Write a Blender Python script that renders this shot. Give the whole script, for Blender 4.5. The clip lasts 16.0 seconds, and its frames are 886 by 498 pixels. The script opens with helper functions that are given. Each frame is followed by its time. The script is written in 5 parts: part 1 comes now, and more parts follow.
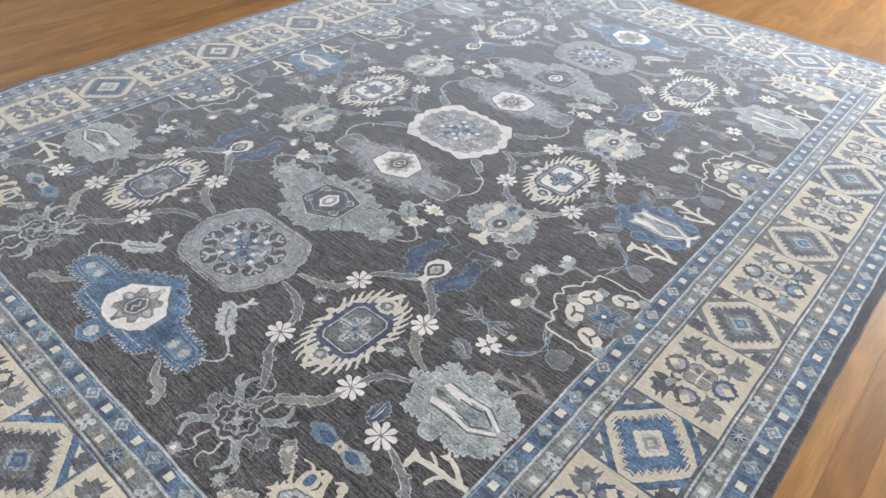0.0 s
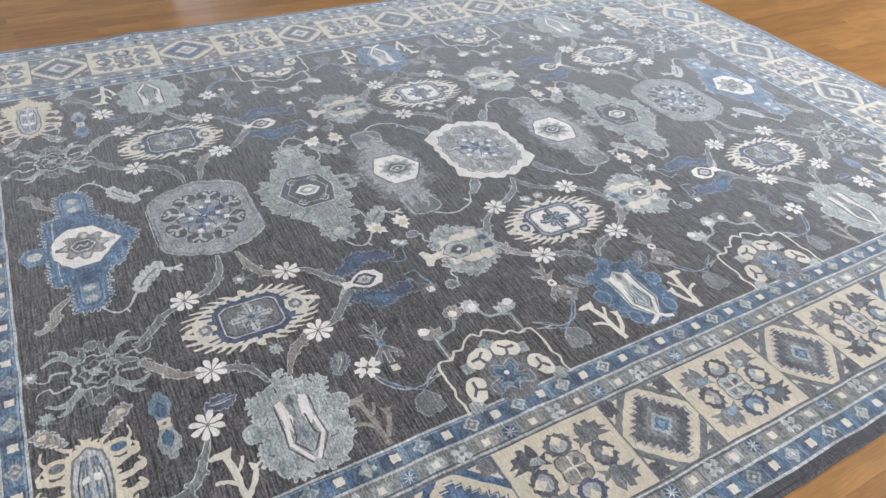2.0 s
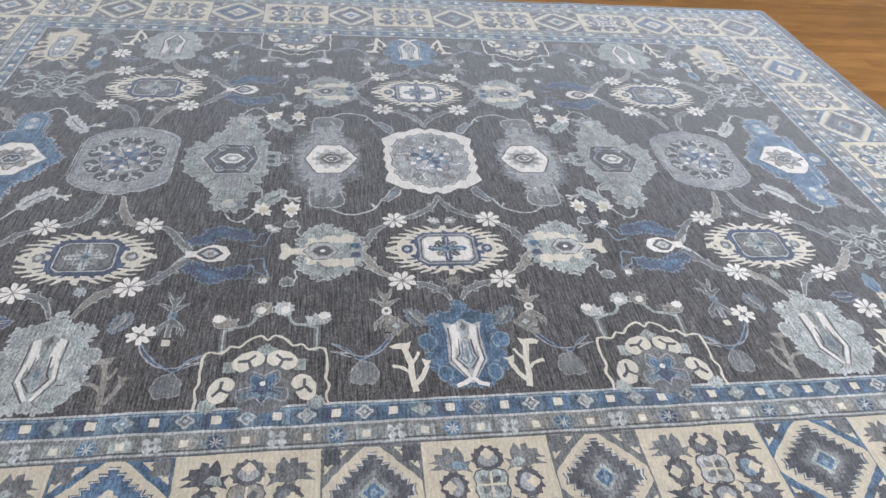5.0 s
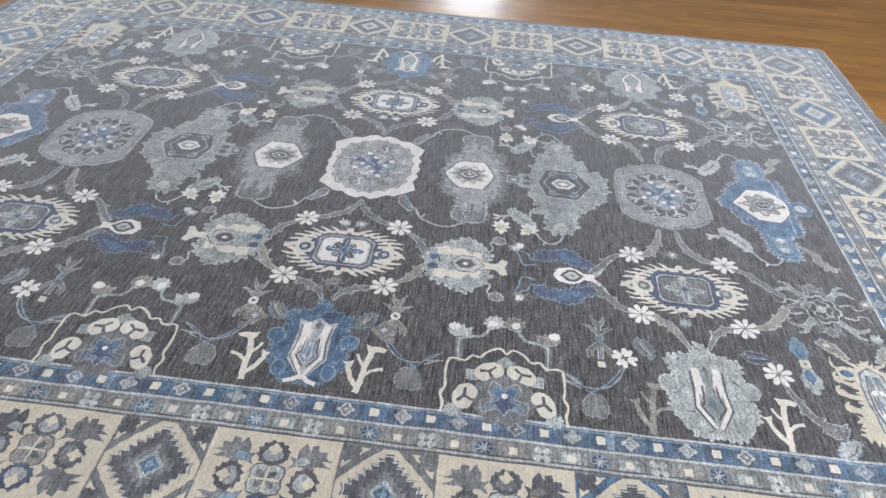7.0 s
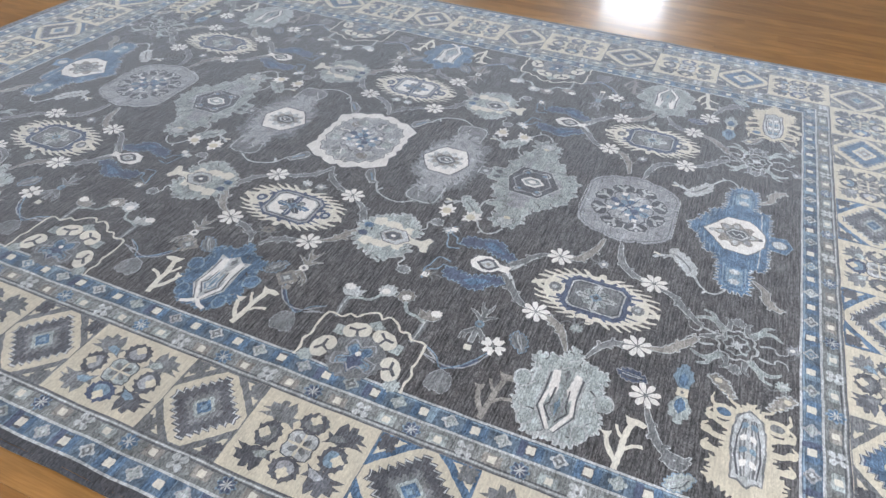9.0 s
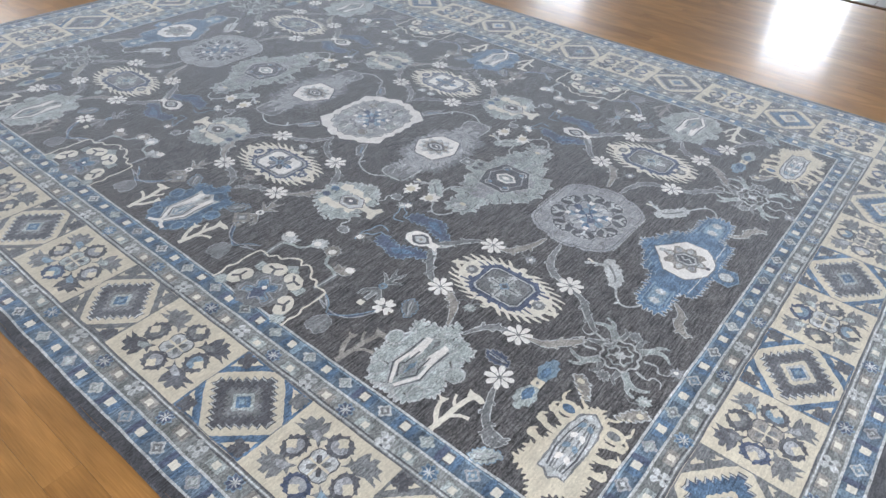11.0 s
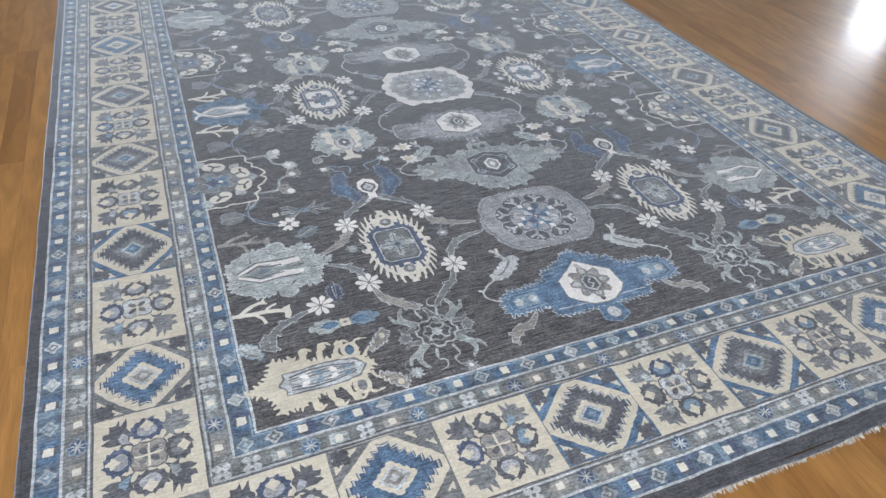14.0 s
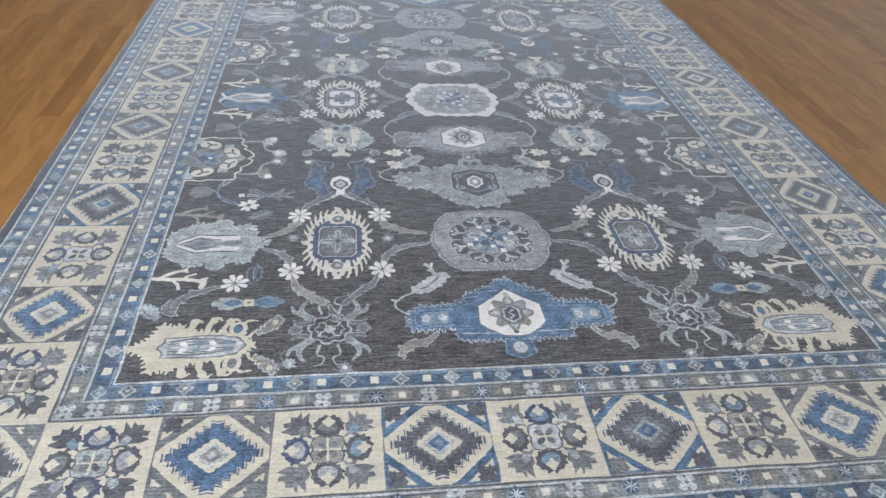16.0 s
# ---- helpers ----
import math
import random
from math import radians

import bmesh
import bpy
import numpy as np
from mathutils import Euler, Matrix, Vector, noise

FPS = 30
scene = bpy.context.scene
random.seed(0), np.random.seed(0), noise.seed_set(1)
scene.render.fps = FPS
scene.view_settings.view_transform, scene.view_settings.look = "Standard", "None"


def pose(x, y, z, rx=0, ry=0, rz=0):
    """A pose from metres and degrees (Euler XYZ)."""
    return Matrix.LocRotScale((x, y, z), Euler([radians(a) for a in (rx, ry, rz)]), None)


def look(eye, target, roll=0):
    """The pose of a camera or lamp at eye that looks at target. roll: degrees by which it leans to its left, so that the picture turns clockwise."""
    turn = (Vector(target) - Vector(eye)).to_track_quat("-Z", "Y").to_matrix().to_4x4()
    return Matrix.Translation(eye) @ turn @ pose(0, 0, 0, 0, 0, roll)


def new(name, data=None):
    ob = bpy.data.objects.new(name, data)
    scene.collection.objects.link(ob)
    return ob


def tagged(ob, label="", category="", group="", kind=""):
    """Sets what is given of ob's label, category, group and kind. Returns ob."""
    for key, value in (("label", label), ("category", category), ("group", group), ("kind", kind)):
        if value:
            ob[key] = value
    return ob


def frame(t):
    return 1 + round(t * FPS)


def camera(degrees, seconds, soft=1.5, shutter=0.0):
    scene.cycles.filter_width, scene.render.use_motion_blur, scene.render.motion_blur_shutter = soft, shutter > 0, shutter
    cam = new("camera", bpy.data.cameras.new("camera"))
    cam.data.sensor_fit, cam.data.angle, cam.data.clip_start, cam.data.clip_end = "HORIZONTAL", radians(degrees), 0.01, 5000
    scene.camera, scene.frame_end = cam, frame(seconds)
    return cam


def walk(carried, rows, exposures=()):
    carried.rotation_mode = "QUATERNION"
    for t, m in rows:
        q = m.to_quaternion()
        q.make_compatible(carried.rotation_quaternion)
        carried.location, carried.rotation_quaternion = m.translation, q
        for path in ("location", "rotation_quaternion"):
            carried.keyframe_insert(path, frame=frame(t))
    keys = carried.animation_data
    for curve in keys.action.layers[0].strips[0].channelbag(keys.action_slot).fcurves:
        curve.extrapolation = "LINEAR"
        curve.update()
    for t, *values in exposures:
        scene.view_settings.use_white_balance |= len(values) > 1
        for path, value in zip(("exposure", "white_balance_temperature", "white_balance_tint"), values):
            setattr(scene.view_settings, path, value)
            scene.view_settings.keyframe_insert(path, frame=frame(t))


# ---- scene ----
cam = camera(66.9, 16.0, 1.5)
G = 0.866  # metres per drawing unit of the rug plan
PATH = [
    (0, (1.441, -1.825, 1.331), (0.468, -0.633, 0.053), 3.5),
    (0.5, (1.576, -1.699, 1.336), (0.505, -0.59, 0.062), 4.0),
    (1, (1.672, -1.556, 1.332), (0.511, -0.543, 0.058), 4.2),
    (1.5, (1.736, -1.401, 1.318), (0.495, -0.485, 0.045), 4.2),
    (2, (1.795, -1.238, 1.318), (0.489, -0.428, 0.038), 4.4),
    (2.5, (1.868, -1.061, 1.32), (0.502, -0.362, 0.037), 4.9),
    (3, (1.902, -0.906, 1.308), (0.488, -0.323, 0.02), 3.5),
    (3.5, (1.924, -0.756, 1.309), (0.485, -0.263, 0.011), 4.4),
    (4, (1.952, -0.62, 1.311), (0.503, -0.162, 0.012), 4.1),
    (4.2, (1.967, -0.555, 1.311), (0.508, -0.124, 0.012), 5.0),
    (6.3, (1.97, 0.149, 1.313), (0.446, 0.181, 0.018), 3.9),
    (6.5, (1.979, 0.229, 1.316), (0.449, 0.223, 0.027), 4.0),
    (7, (1.991, 0.386, 1.31), (0.453, 0.294, 0.034), 4.1),
    (7.5, (1.97, 0.544, 1.299), (0.437, 0.368, 0.027), 4.4),
    (8, (1.964, 0.709, 1.313), (0.443, 0.447, 0.041), 4.4),
    (8.5, (1.965, 0.911, 1.316), (0.468, 0.524, 0.047), 3.9),
    (9, (1.947, 1.102, 1.314), (0.508, 0.544, 0.041), 2.7),
    (9.2, (1.928, 1.176, 1.312), (0.508, 0.576, 0.038), 2.5),
    (11.3, (1.719, 1.839, 1.303), (0.512, 0.837, 0.061), 3.3),
    (11.5, (1.675, 1.891, 1.313), (0.498, 0.86, 0.067), 3.4),
    (12, (1.582, 2.028, 1.328), (0.483, 0.916, 0.081), 3.5),
    (12.5, (1.466, 2.192, 1.328), (0.47, 0.986, 0.081), 3.4),
    (13, (1.338, 2.331, 1.318), (0.463, 1.04, 0.066), 3.2),
    (13.5, (1.186, 2.447, 1.319), (0.43, 1.092, 0.057), 3.5),
    (14, (1.027, 2.544, 1.335), (0.389, 1.137, 0.065), 3.9),
    (14.5, (0.873, 2.627, 1.321), (0.357, 1.164, 0.058), 4.1),
    (15, (0.716, 2.662, 1.312), (0.338, 1.156, 0.052), 3.8),
    (15.5, (0.55, 2.669, 1.304), (0.292, 1.13, 0.053), 4.2),
    (16, (0.427, 2.698, 1.313), (0.175, 1.145, 0.078), 4.5),
]
walk(cam, [(t, look(eye, target, roll)) for t, eye, target, roll in PATH], [(0, 0.82, 6450, 10), (4, 0.75, 6350, 10), (8, 0.66, 6250, 10), (12, 0.49, 6150, 9), (16, 0.44, 6100, 9)])
from mathutils.geometry import tessellate_polygon


# ---- light ----
world = bpy.data.worlds.new("world")
scene.world = world
world.use_nodes = True
wn = world.node_tree.nodes
sky = wn.new("ShaderNodeTexSky")
sky.sky_type, sky.sun_disc = "NISHITA", False
sky.sun_elevation, sky.sun_rotation = radians(40), radians(200)
world.node_tree.links.new(sky.outputs[0], wn["Background"].inputs[0])
wn["Background"].inputs[1].default_value = 0.12


def area_lamp(name, m, w, h, power, colour):
    lamp = bpy.data.lights.new(name, "AREA")
    lamp.shape, lamp.size, lamp.size_y, lamp.energy, lamp.color = "RECTANGLE", w, h, power, colour
    ob = new(name, lamp)
    ob.matrix_world = m
    return ob


# west lamps: daylight through windows; east, north, south: added fill, no window known
DAY = (0.905, 0.945, 1.0)
area_lamp("window_light_west", look((-8.62, -3.95, 1.85), (0, -3.95, 1.2)), 0.85, 1.2, 46, DAY)
area_lamp("window_light_west", look((-8.62, -0.1, 1.85), (0, -0.1, 1.2)), 0.9, 1.2, 46, DAY)
area_lamp("window_light_east", look((4.5, -0.6, 1.5), (0, -0.6, 1.0)), 2.5, 1.4, 20, DAY)
area_lamp("window_light_north", look((2.4, 6.0, 1.5), (-0.6, 0, 1.0)), 2.3, 1.3, 280, DAY)
area_lamp("window_light_south", look((0.3, -5.9, 1.9), (-0.6, 0, 0.6)), 2.3, 0.95, 75, DAY)


# ---- materials ----
def nodes_of(name):
    mat = bpy.data.materials.new(name)
    mat.use_nodes = True
    return mat, mat.node_tree.nodes, mat.node_tree.links, mat.node_tree.nodes["Principled BSDF"]


def pile(name, colour, streak=0.35, spread=0.12, grain=0.34, worn=0.2):
    """Knotted wool: colour runs in fine rows along x, a slow fade between dye lots, a knotty relief and a soft sheen."""
    mat, n, l, p = nodes_of(name)
    geo = n.new("ShaderNodeNewGeometry")
    rows = n.new("ShaderNodeMapping")
    rows.inputs["Scale"].default_value = (14, 210, 1)
    fine = n.new("ShaderNodeTexNoise")
    fine.inputs["Scale"].default_value, fine.inputs["Detail"].default_value = 1.0, 3.0
    slow = n.new("ShaderNodeMapping")
    slow.inputs["Scale"].default_value = (0.9, 9, 1)
    lots = n.new("ShaderNodeTexNoise")
    lots.inputs["Scale"].default_value, lots.inputs["Detail"].default_value = 1.0, 2.0
    knots = n.new("ShaderNodeTexNoise")
    knots.inputs["Scale"].default_value, knots.inputs["Detail"].default_value = 420.0, 2.0
    l.new(geo.outputs["Position"], rows.inputs[0]), l.new(rows.outputs[0], fine.inputs["Vector"])
    l.new(geo.outputs["Position"], slow.inputs[0]), l.new(slow.outputs[0], lots.inputs["Vector"])
    l.new(geo.outputs["Position"], knots.inputs["Vector"])
    tufts = n.new("ShaderNodeTexVoronoi")
    tufts.inputs["Scale"].default_value = 1.0
    weft = n.new("ShaderNodeMapping")
    weft.inputs["Scale"].default_value = (190, 330, 1)
    l.new(geo.outputs["Position"], weft.inputs[0]), l.new(weft.outputs[0], tufts.inputs["Vector"])
    fade = n.new("ShaderNodeTexNoise")
    fade.inputs["Scale"].default_value, fade.inputs["Detail"].default_value = 26.0, 3.0
    l.new(geo.outputs["Position"], fade.inputs["Vector"])
    info = n.new("ShaderNodeObjectInfo")

    def ranged(src, a, b, lo=0.3, hi=0.7):
        r = n.new("ShaderNodeMapRange")
        r.inputs[1].default_value, r.inputs[2].default_value = lo, hi
        r.inputs[3].default_value, r.inputs[4].default_value = a, b
        l.new(src, r.inputs[0])
        return r.outputs[0]

    def times(a, b):
        m = n.new("ShaderNodeMath")
        m.operation = "MULTIPLY"
        l.new(a, m.inputs[0]), l.new(b, m.inputs[1])
        return m.outputs[0]

    f = times(ranged(fine.outputs[0], 1 - streak, 1 + streak), ranged(lots.outputs[0], 1 - spread, 1 + spread))
    one = n.new("ShaderNodeSeparateColor")
    l.new(tufts.outputs["Color"], one.inputs[0])
    f = times(f, ranged(one.outputs[0], 1 - grain, 1 + grain, 0, 1))
    f = times(f, ranged(fade.outputs[0], 1 - worn, 1 + worn))
    f = times(f, ranged(info.outputs["Random"], 1 - spread, 1 + spread, 0, 1))
    mix = n.new("ShaderNodeVectorMath")
    mix.operation = "SCALE"
    mix.inputs[0].default_value = colour
    l.new(f, mix.inputs["Scale"])
    l.new(mix.outputs[0], p.inputs["Base Color"])
    p.inputs["Roughness"].default_value = 0.9
    p.inputs["Specular IOR Level"].default_value = 0.15
    p.inputs["Sheen Weight"].default_value, p.inputs["Sheen Roughness"].default_value = 0.85, 0.36
    p.inputs["Sheen Tint"].default_value = (0.86, 0.92, 1.0, 1)
    bump = n.new("ShaderNodeBump")
    bump.inputs["Strength"].default_value, bump.inputs["Distance"].default_value = 0.6, 0.002
    l.new(knots.outputs[0], bump.inputs["Height"]), l.new(bump.outputs[0], p.inputs["Normal"])
    return mat


WOOL = {
    "field": pile("wool_charcoal", (0.090, 0.089, 0.092), 0.7, 0.10, 0.5, 0.12),
    "selvedge": pile("wool_dark_edge", (0.065, 0.066, 0.074), 0.35),
    "cream": pile("wool_cream", (0.6, 0.565, 0.465), 0.10, 0.06, 0.12, 0.07),
    "ivory": pile("wool_ivory", (0.655, 0.64, 0.575), 0.10, 0.06, 0.12, 0.07),
    "white": pile("wool_white", (0.75, 0.745, 0.73), 0.10, 0.06, 0.12, 0.07),
    "mist": pile("wool_mist", (0.45, 0.475, 0.49), 0.20),
    "smoke": pile("wool_smoke", (0.185, 0.195, 0.205), 0.30),
    "lilac": pile("wool_lilac", (0.325, 0.34, 0.368), 0.18),
    "blue": pile("wool_blue", (0.1, 0.163, 0.255), 0.3, 0.16, 0.4, 0.38),
    "navy": pile("wool_navy", (0.088, 0.11, 0.17), 0.25),
    "sky": pile("wool_sky", (0.2, 0.28, 0.36), 0.25),
    "slate": pile("wool_slate", (0.11, 0.115, 0.13), 0.25),
    "sage": pile("wool_sage", (0.335, 0.375, 0.38), 0.25, 0.12, 0.38, 0.28),
    "taupe": pile("wool_taupe", (0.27, 0.26, 0.245), 0.25),
    "band": pile("wool_grey_band", (0.205, 0.22, 0.222), 0.3, 0.12, 0.4, 0.28),
    "bandblue": pile("wool_blue_band", (0.115, 0.16, 0.215), 0.34, 0.16, 0.4, 0.38),
}


def oak():
    """Satin-varnished strip oak: flat-sawn rings stretched along y, pores, and a tone of its own for every board."""
    mat, n, l, p = nodes_of("varnished_oak")
    geo, info = n.new("ShaderNodeNewGeometry"), n.new("ShaderNodeObjectInfo")
    # boards joined in one mesh differ by island, single boards by object
    both = n.new("ShaderNodeMath")
    both.operation = "ADD"
    l.new(info.outputs["Random"], both.inputs[0]), l.new(geo.outputs["Random Per Island"], both.inputs[1])
    wrap = n.new("ShaderNodeMath")
    wrap.operation = "FRACT"
    l.new(both.outputs[0], wrap.inputs[0])
    shift = n.new("ShaderNodeVectorMath")
    shift.operation = "MULTIPLY_ADD"
    shift.inputs[0].default_value = (7.3, 19.1, 3.7)
    l.new(wrap.outputs[0], shift.inputs[1]), l.new(geo.outputs["Position"], shift.inputs[2])
    stretch = n.new("ShaderNodeMapping")
    stretch.inputs["Scale"].default_value = (1.0, 0.24, 1.0)
    l.new(shift.outputs[0], stretch.inputs[0])
    warp = n.new("ShaderNodeTexNoise")
    warp.inputs["Scale"].default_value, warp.inputs["Detail"].default_value = 8.0, 2.0
    l.new(stretch.outputs[0], warp.inputs["Vector"])
    rings = n.new("ShaderNodeMath")
    rings.operation = "MULTIPLY"
    rings.inputs[1].default_value = 30.0
    l.new(warp.outputs[0], rings.inputs[0])
    wave = n.new("ShaderNodeMath")
    wave.operation = "SINE"
    l.new(rings.outputs[0], wave.inputs[0])
    pores = n.new("ShaderNodeTexNoise")
    pores.inputs["Scale"].default_value, pores.inputs["Detail"].default_value = 1.0, 4.0
    pm = n.new("ShaderNodeMapping")
    pm.inputs["Scale"].default_value = (420, 14, 1)
    l.new(shift.outputs[0], pm.inputs[0]), l.new(pm.outputs[0], pores.inputs["Vector"])
    tone = n.new("ShaderNodeValToRGB")
    e = tone.color_ramp.elements
    e[0].position, e[0].color = 0.0, (0.29, 0.137, 0.036, 1)
    e[1].position, e[1].color = 1.0, (0.40, 0.205, 0.060, 1)
    l.new(wrap.outputs[0], tone.inputs[0])
    g1 = n.new("ShaderNodeMapRange")
    g1.inputs[1].default_value, g1.inputs[2].default_value = -1, 1
    g1.inputs[3].default_value, g1.inputs[4].default_value = 0.84, 1.06
    l.new(wave.outputs[0], g1.inputs[0])
    g2 = n.new("ShaderNodeMapRange")
    g2.inputs[1].default_value, g2.inputs[2].default_value = 0.35, 0.65
    g2.inputs[3].default_value, g2.inputs[4].default_value = 0.86, 1.1
    l.new(pores.outputs[0], g2.inputs[0])
    gm = n.new("ShaderNodeMath")
    gm.operation = "MULTIPLY"
    l.new(g1.outputs[0], gm.inputs[0]), l.new(g2.outputs[0], gm.inputs[1])
    sc = n.new("ShaderNodeVectorMath")
    sc.operation = "SCALE"
    l.new(tone.outputs[0], sc.inputs[0]), l.new(gm.outputs[0], sc.inputs["Scale"])
    l.new(sc.outputs[0], p.inputs["Base Color"])
    rough = n.new("ShaderNodeMapRange")
    rough.inputs[3].default_value, rough.inputs[4].default_value = 0.3, 0.42
    p.inputs["Specular IOR Level"].default_value = 0.25
    l.new(pores.outputs[0], rough.inputs[0]), l.new(rough.outputs[0], p.inputs["Roughness"])
    p.inputs["Coat Weight"].default_value, p.inputs["Coat Roughness"].default_value = 0.16, 0.11
    bump = n.new("ShaderNodeBump")
    bump.inputs["Strength"].default_value, bump.inputs["Distance"].default_value = 0.12, 0.001
    l.new(pores.outputs[0], bump.inputs["Height"]), l.new(bump.outputs[0], p.inputs["Normal"])
    return mat


def paint(name, colour, rough=0.5, scale=60.0):
    mat, n, l, p = nodes_of(name)
    geo, tex = n.new("ShaderNodeNewGeometry"), n.new("ShaderNodeTexNoise")
    tex.inputs["Scale"].default_value, tex.inputs["Detail"].default_value = 2.0, 5.0
    ramp = n.new("ShaderNodeMapRange")
    ramp.inputs[3].default_value, ramp.inputs[4].default_value = 0.92, 1.06
    sc = n.new("ShaderNodeVectorMath")
    sc.operation = "SCALE"
    sc.inputs[0].default_value = colour
    l.new(geo.outputs["Position"], tex.inputs["Vector"]), l.new(tex.outputs[0], ramp.inputs[0])
    l.new(ramp.outputs[0], sc.inputs["Scale"]), l.new(sc.outputs[0], p.inputs["Base Color"])
    p.inputs["Roughness"].default_value = rough
    fine = n.new("ShaderNodeTexNoise")
    fine.inputs["Scale"].default_value = scale
    bump = n.new("ShaderNodeBump")
    bump.inputs["Strength"].default_value, bump.inputs["Distance"].default_value = 0.1, 0.002
    l.new(geo.outputs["Position"], fine.inputs["Vector"])
    l.new(fine.outputs[0], bump.inputs["Height"]), l.new(bump.outputs[0], p.inputs["Normal"])
    return mat


OAK = oak()
WALL = paint("wall_paint", (0.5, 0.49, 0.46), 0.6, 90)
TILE = paint("pale_tile", (0.5, 0.5, 0.5), 0.22, 25)
TRIM = paint("white_trim_paint", (0.74, 0.74, 0.73), 0.35, 40)
CEILING = paint("ceiling_paint", (0.8, 0.8, 0.79), 0.8, 120)
SUBFLOOR = paint("dark_subfloor", (0.09, 0.05, 0.025), 0.8)
FRINGE = pile("cotton_fringe", (0.42, 0.39, 0.34), 0.15, 0.1)


# ---- mesh helpers ----
def mesh_of(name, verts, faces, mats, index=None):
    me = bpy.data.meshes.new(name)
    me.from_pydata(verts, [], faces)
    for m in mats:
        me.materials.append(m)
    if index:
        me.polygons.foreach_set("material_index", index)
    me.update()
    return me


def part(name, me, parent, label=""):
    ob = new(name, me)
    ob.parent = parent
    return tagged(ob, label)


def box_data(x0, y0, z0, x1, y1, z1):
    v = [(x, y, z) for z in (z0, z1) for y in (y0, y1) for x in (x0, x1)]
    f = [(0, 2, 3, 1), (4, 5, 7, 6), (0, 1, 5, 4), (2, 6, 7, 3), (0, 4, 6, 2), (1, 3, 7, 5)]
    return v, f


def boxes(name, dims, mat, bevel=0.0):
    bm = bmesh.new()
    for d in dims:
        v, f = box_data(*d)
        vs = [bm.verts.new(c) for c in v]
        for q in f:
            bm.faces.new([vs[i] for i in q])
    if bevel:
        bmesh.ops.bevel(bm, geom=list(bm.edges), offset=bevel, segments=2, affect="EDGES", profile=0.5)
    me = bpy.data.meshes.new(name)
    bm.to_mesh(me)
    bm.free()
    me.materials.append(mat)
    return me


# ---- the room ----
XW, XE, YN, YS, ZC = -8.7, 4.6, 6.1, -6.0, 2.7
TILE_X = -3.26


def structure(name, me, label):
    return tagged(new(name, me), label, "wall" if "wall" in name else name.split("_")[0], kind="structure")


def wall_x(name, x0, x1, y0, y1, holes, label):
    """A wall along y with rectangular openings (ya, yb, za, zb)."""
    dims, y = [], y0
    for ya, yb, za, zb in sorted(holes):
        dims += [(x0, y, 0, x1, ya, ZC), (x0, ya, 0, x1, yb, za), (x0, ya, zb, x1, yb, ZC)]
        y = yb
    dims.append((x0, y, 0, x1, y1, ZC))
    return structure(name, boxes(name, dims, WALL), label)


WEST = [(-4.4, -3.5, 1.22, 2.48), (-0.58, 0.38, 1.22, 2.48)]
# east, north and south openings are added, unseen, to house the fill lamps
EAST = [(-1.9, 0.7, 0.75, 2.25)]
NORTH = [(1.2, 3.6, 0.8, 2.2)]
SOUTH = [(-0.9, 1.5, 1.4, 2.4)]
wall_x("wall_west", XW - 0.14, XW, YS, YN, WEST, "pale painted wall with two bright windows")
wall_x("wall_east", XE, XE + 0.14, YS, YN, EAST, "unseen pale painted wall with an added wide window")
xa, xb, za, zb = SOUTH[0]
structure("wall_south", boxes("wall_south", [(XW - 0.14, YS - 0.14, 0, xa, YS, ZC), (xb, YS - 0.14, 0, XE + 0.14, YS, ZC),
                                             (xa, YS - 0.14, 0, xb, YS, za), (xa, YS - 0.14, zb, xb, YS, ZC)], WALL), "unseen pale painted wall with an added window")
xa, xb, za, zb = NORTH[0]
structure("wall_north", boxes("wall_north", [(XW - 0.14, YN, 0, xa, YN + 0.14, ZC), (xb, YN, 0, XE + 0.14, YN + 0.14, ZC),
                                             (xa, YN, 0, xb, YN + 0.14, za), (xa, YN, zb, xb, YN + 0.14, ZC)], WALL), "unseen pale painted wall with an added window")
# unseen wall piece added to keep a west window's glare off the floor
structure("wall_partition", boxes("wall_partition", [(-4.62, -1.05, 0, -4.5, -0.3, ZC)], WALL), "unseen wall piece added to block window glare")
structure("ceiling", boxes("ceiling", [(XW - 0.14, YS - 0.14, ZC, XE + 0.14, YN + 0.14, ZC + 0.1)], CEILING), "plain white ceiling")
BH, BT = 0.13, 0.016
for n, d in enumerate([(XW, YS, 0.004, XW + BT, YN, BH), (XE - BT, YS, 0.004, XE, YN, BH)]):
    structure("baseboard", boxes("baseboard", [d], TRIM, 0.004), "white painted baseboard along the wall")


def window_unit(name, m, w, h, cols, rows, label):
    """Frame, sill and panes; local x across, y up, z outwards."""
    top = tagged(new(name), label, "window", kind="structure")
    top.matrix_world = m
    t = 0.05
    part("window_frame", boxes("window_frame", [(-w / 2, -h / 2, 0, -w / 2 + t, h / 2, 0.07), (w / 2 - t, -h / 2, 0, w / 2, h / 2, 0.07),
                                                (-w / 2 + t, -h / 2, 0, w / 2 - t, -h / 2 + t, 0.07), (-w / 2 + t, h / 2 - t, 0, w / 2 - t, h / 2, 0.07)], TRIM, 0.004), top)
    bars = [(-w / 2 + w * i / cols - 0.012, -h / 2 + t, 0.02, -w / 2 + w * i / cols + 0.012, h / 2 - t, 0.05) for i in range(1, cols)]
    for b in bars:
        part("glazing_bar", boxes("glazing_bar", [b], TRIM), top)
    for j in range(1, rows):
        y = -h / 2 + h * j / rows
        part("glazing_bar", boxes("glazing_bar", [(-w / 2 + t, y - 0.012, 0.022, w / 2 - t, y + 0.012, 0.048)], TRIM), top)
    return top


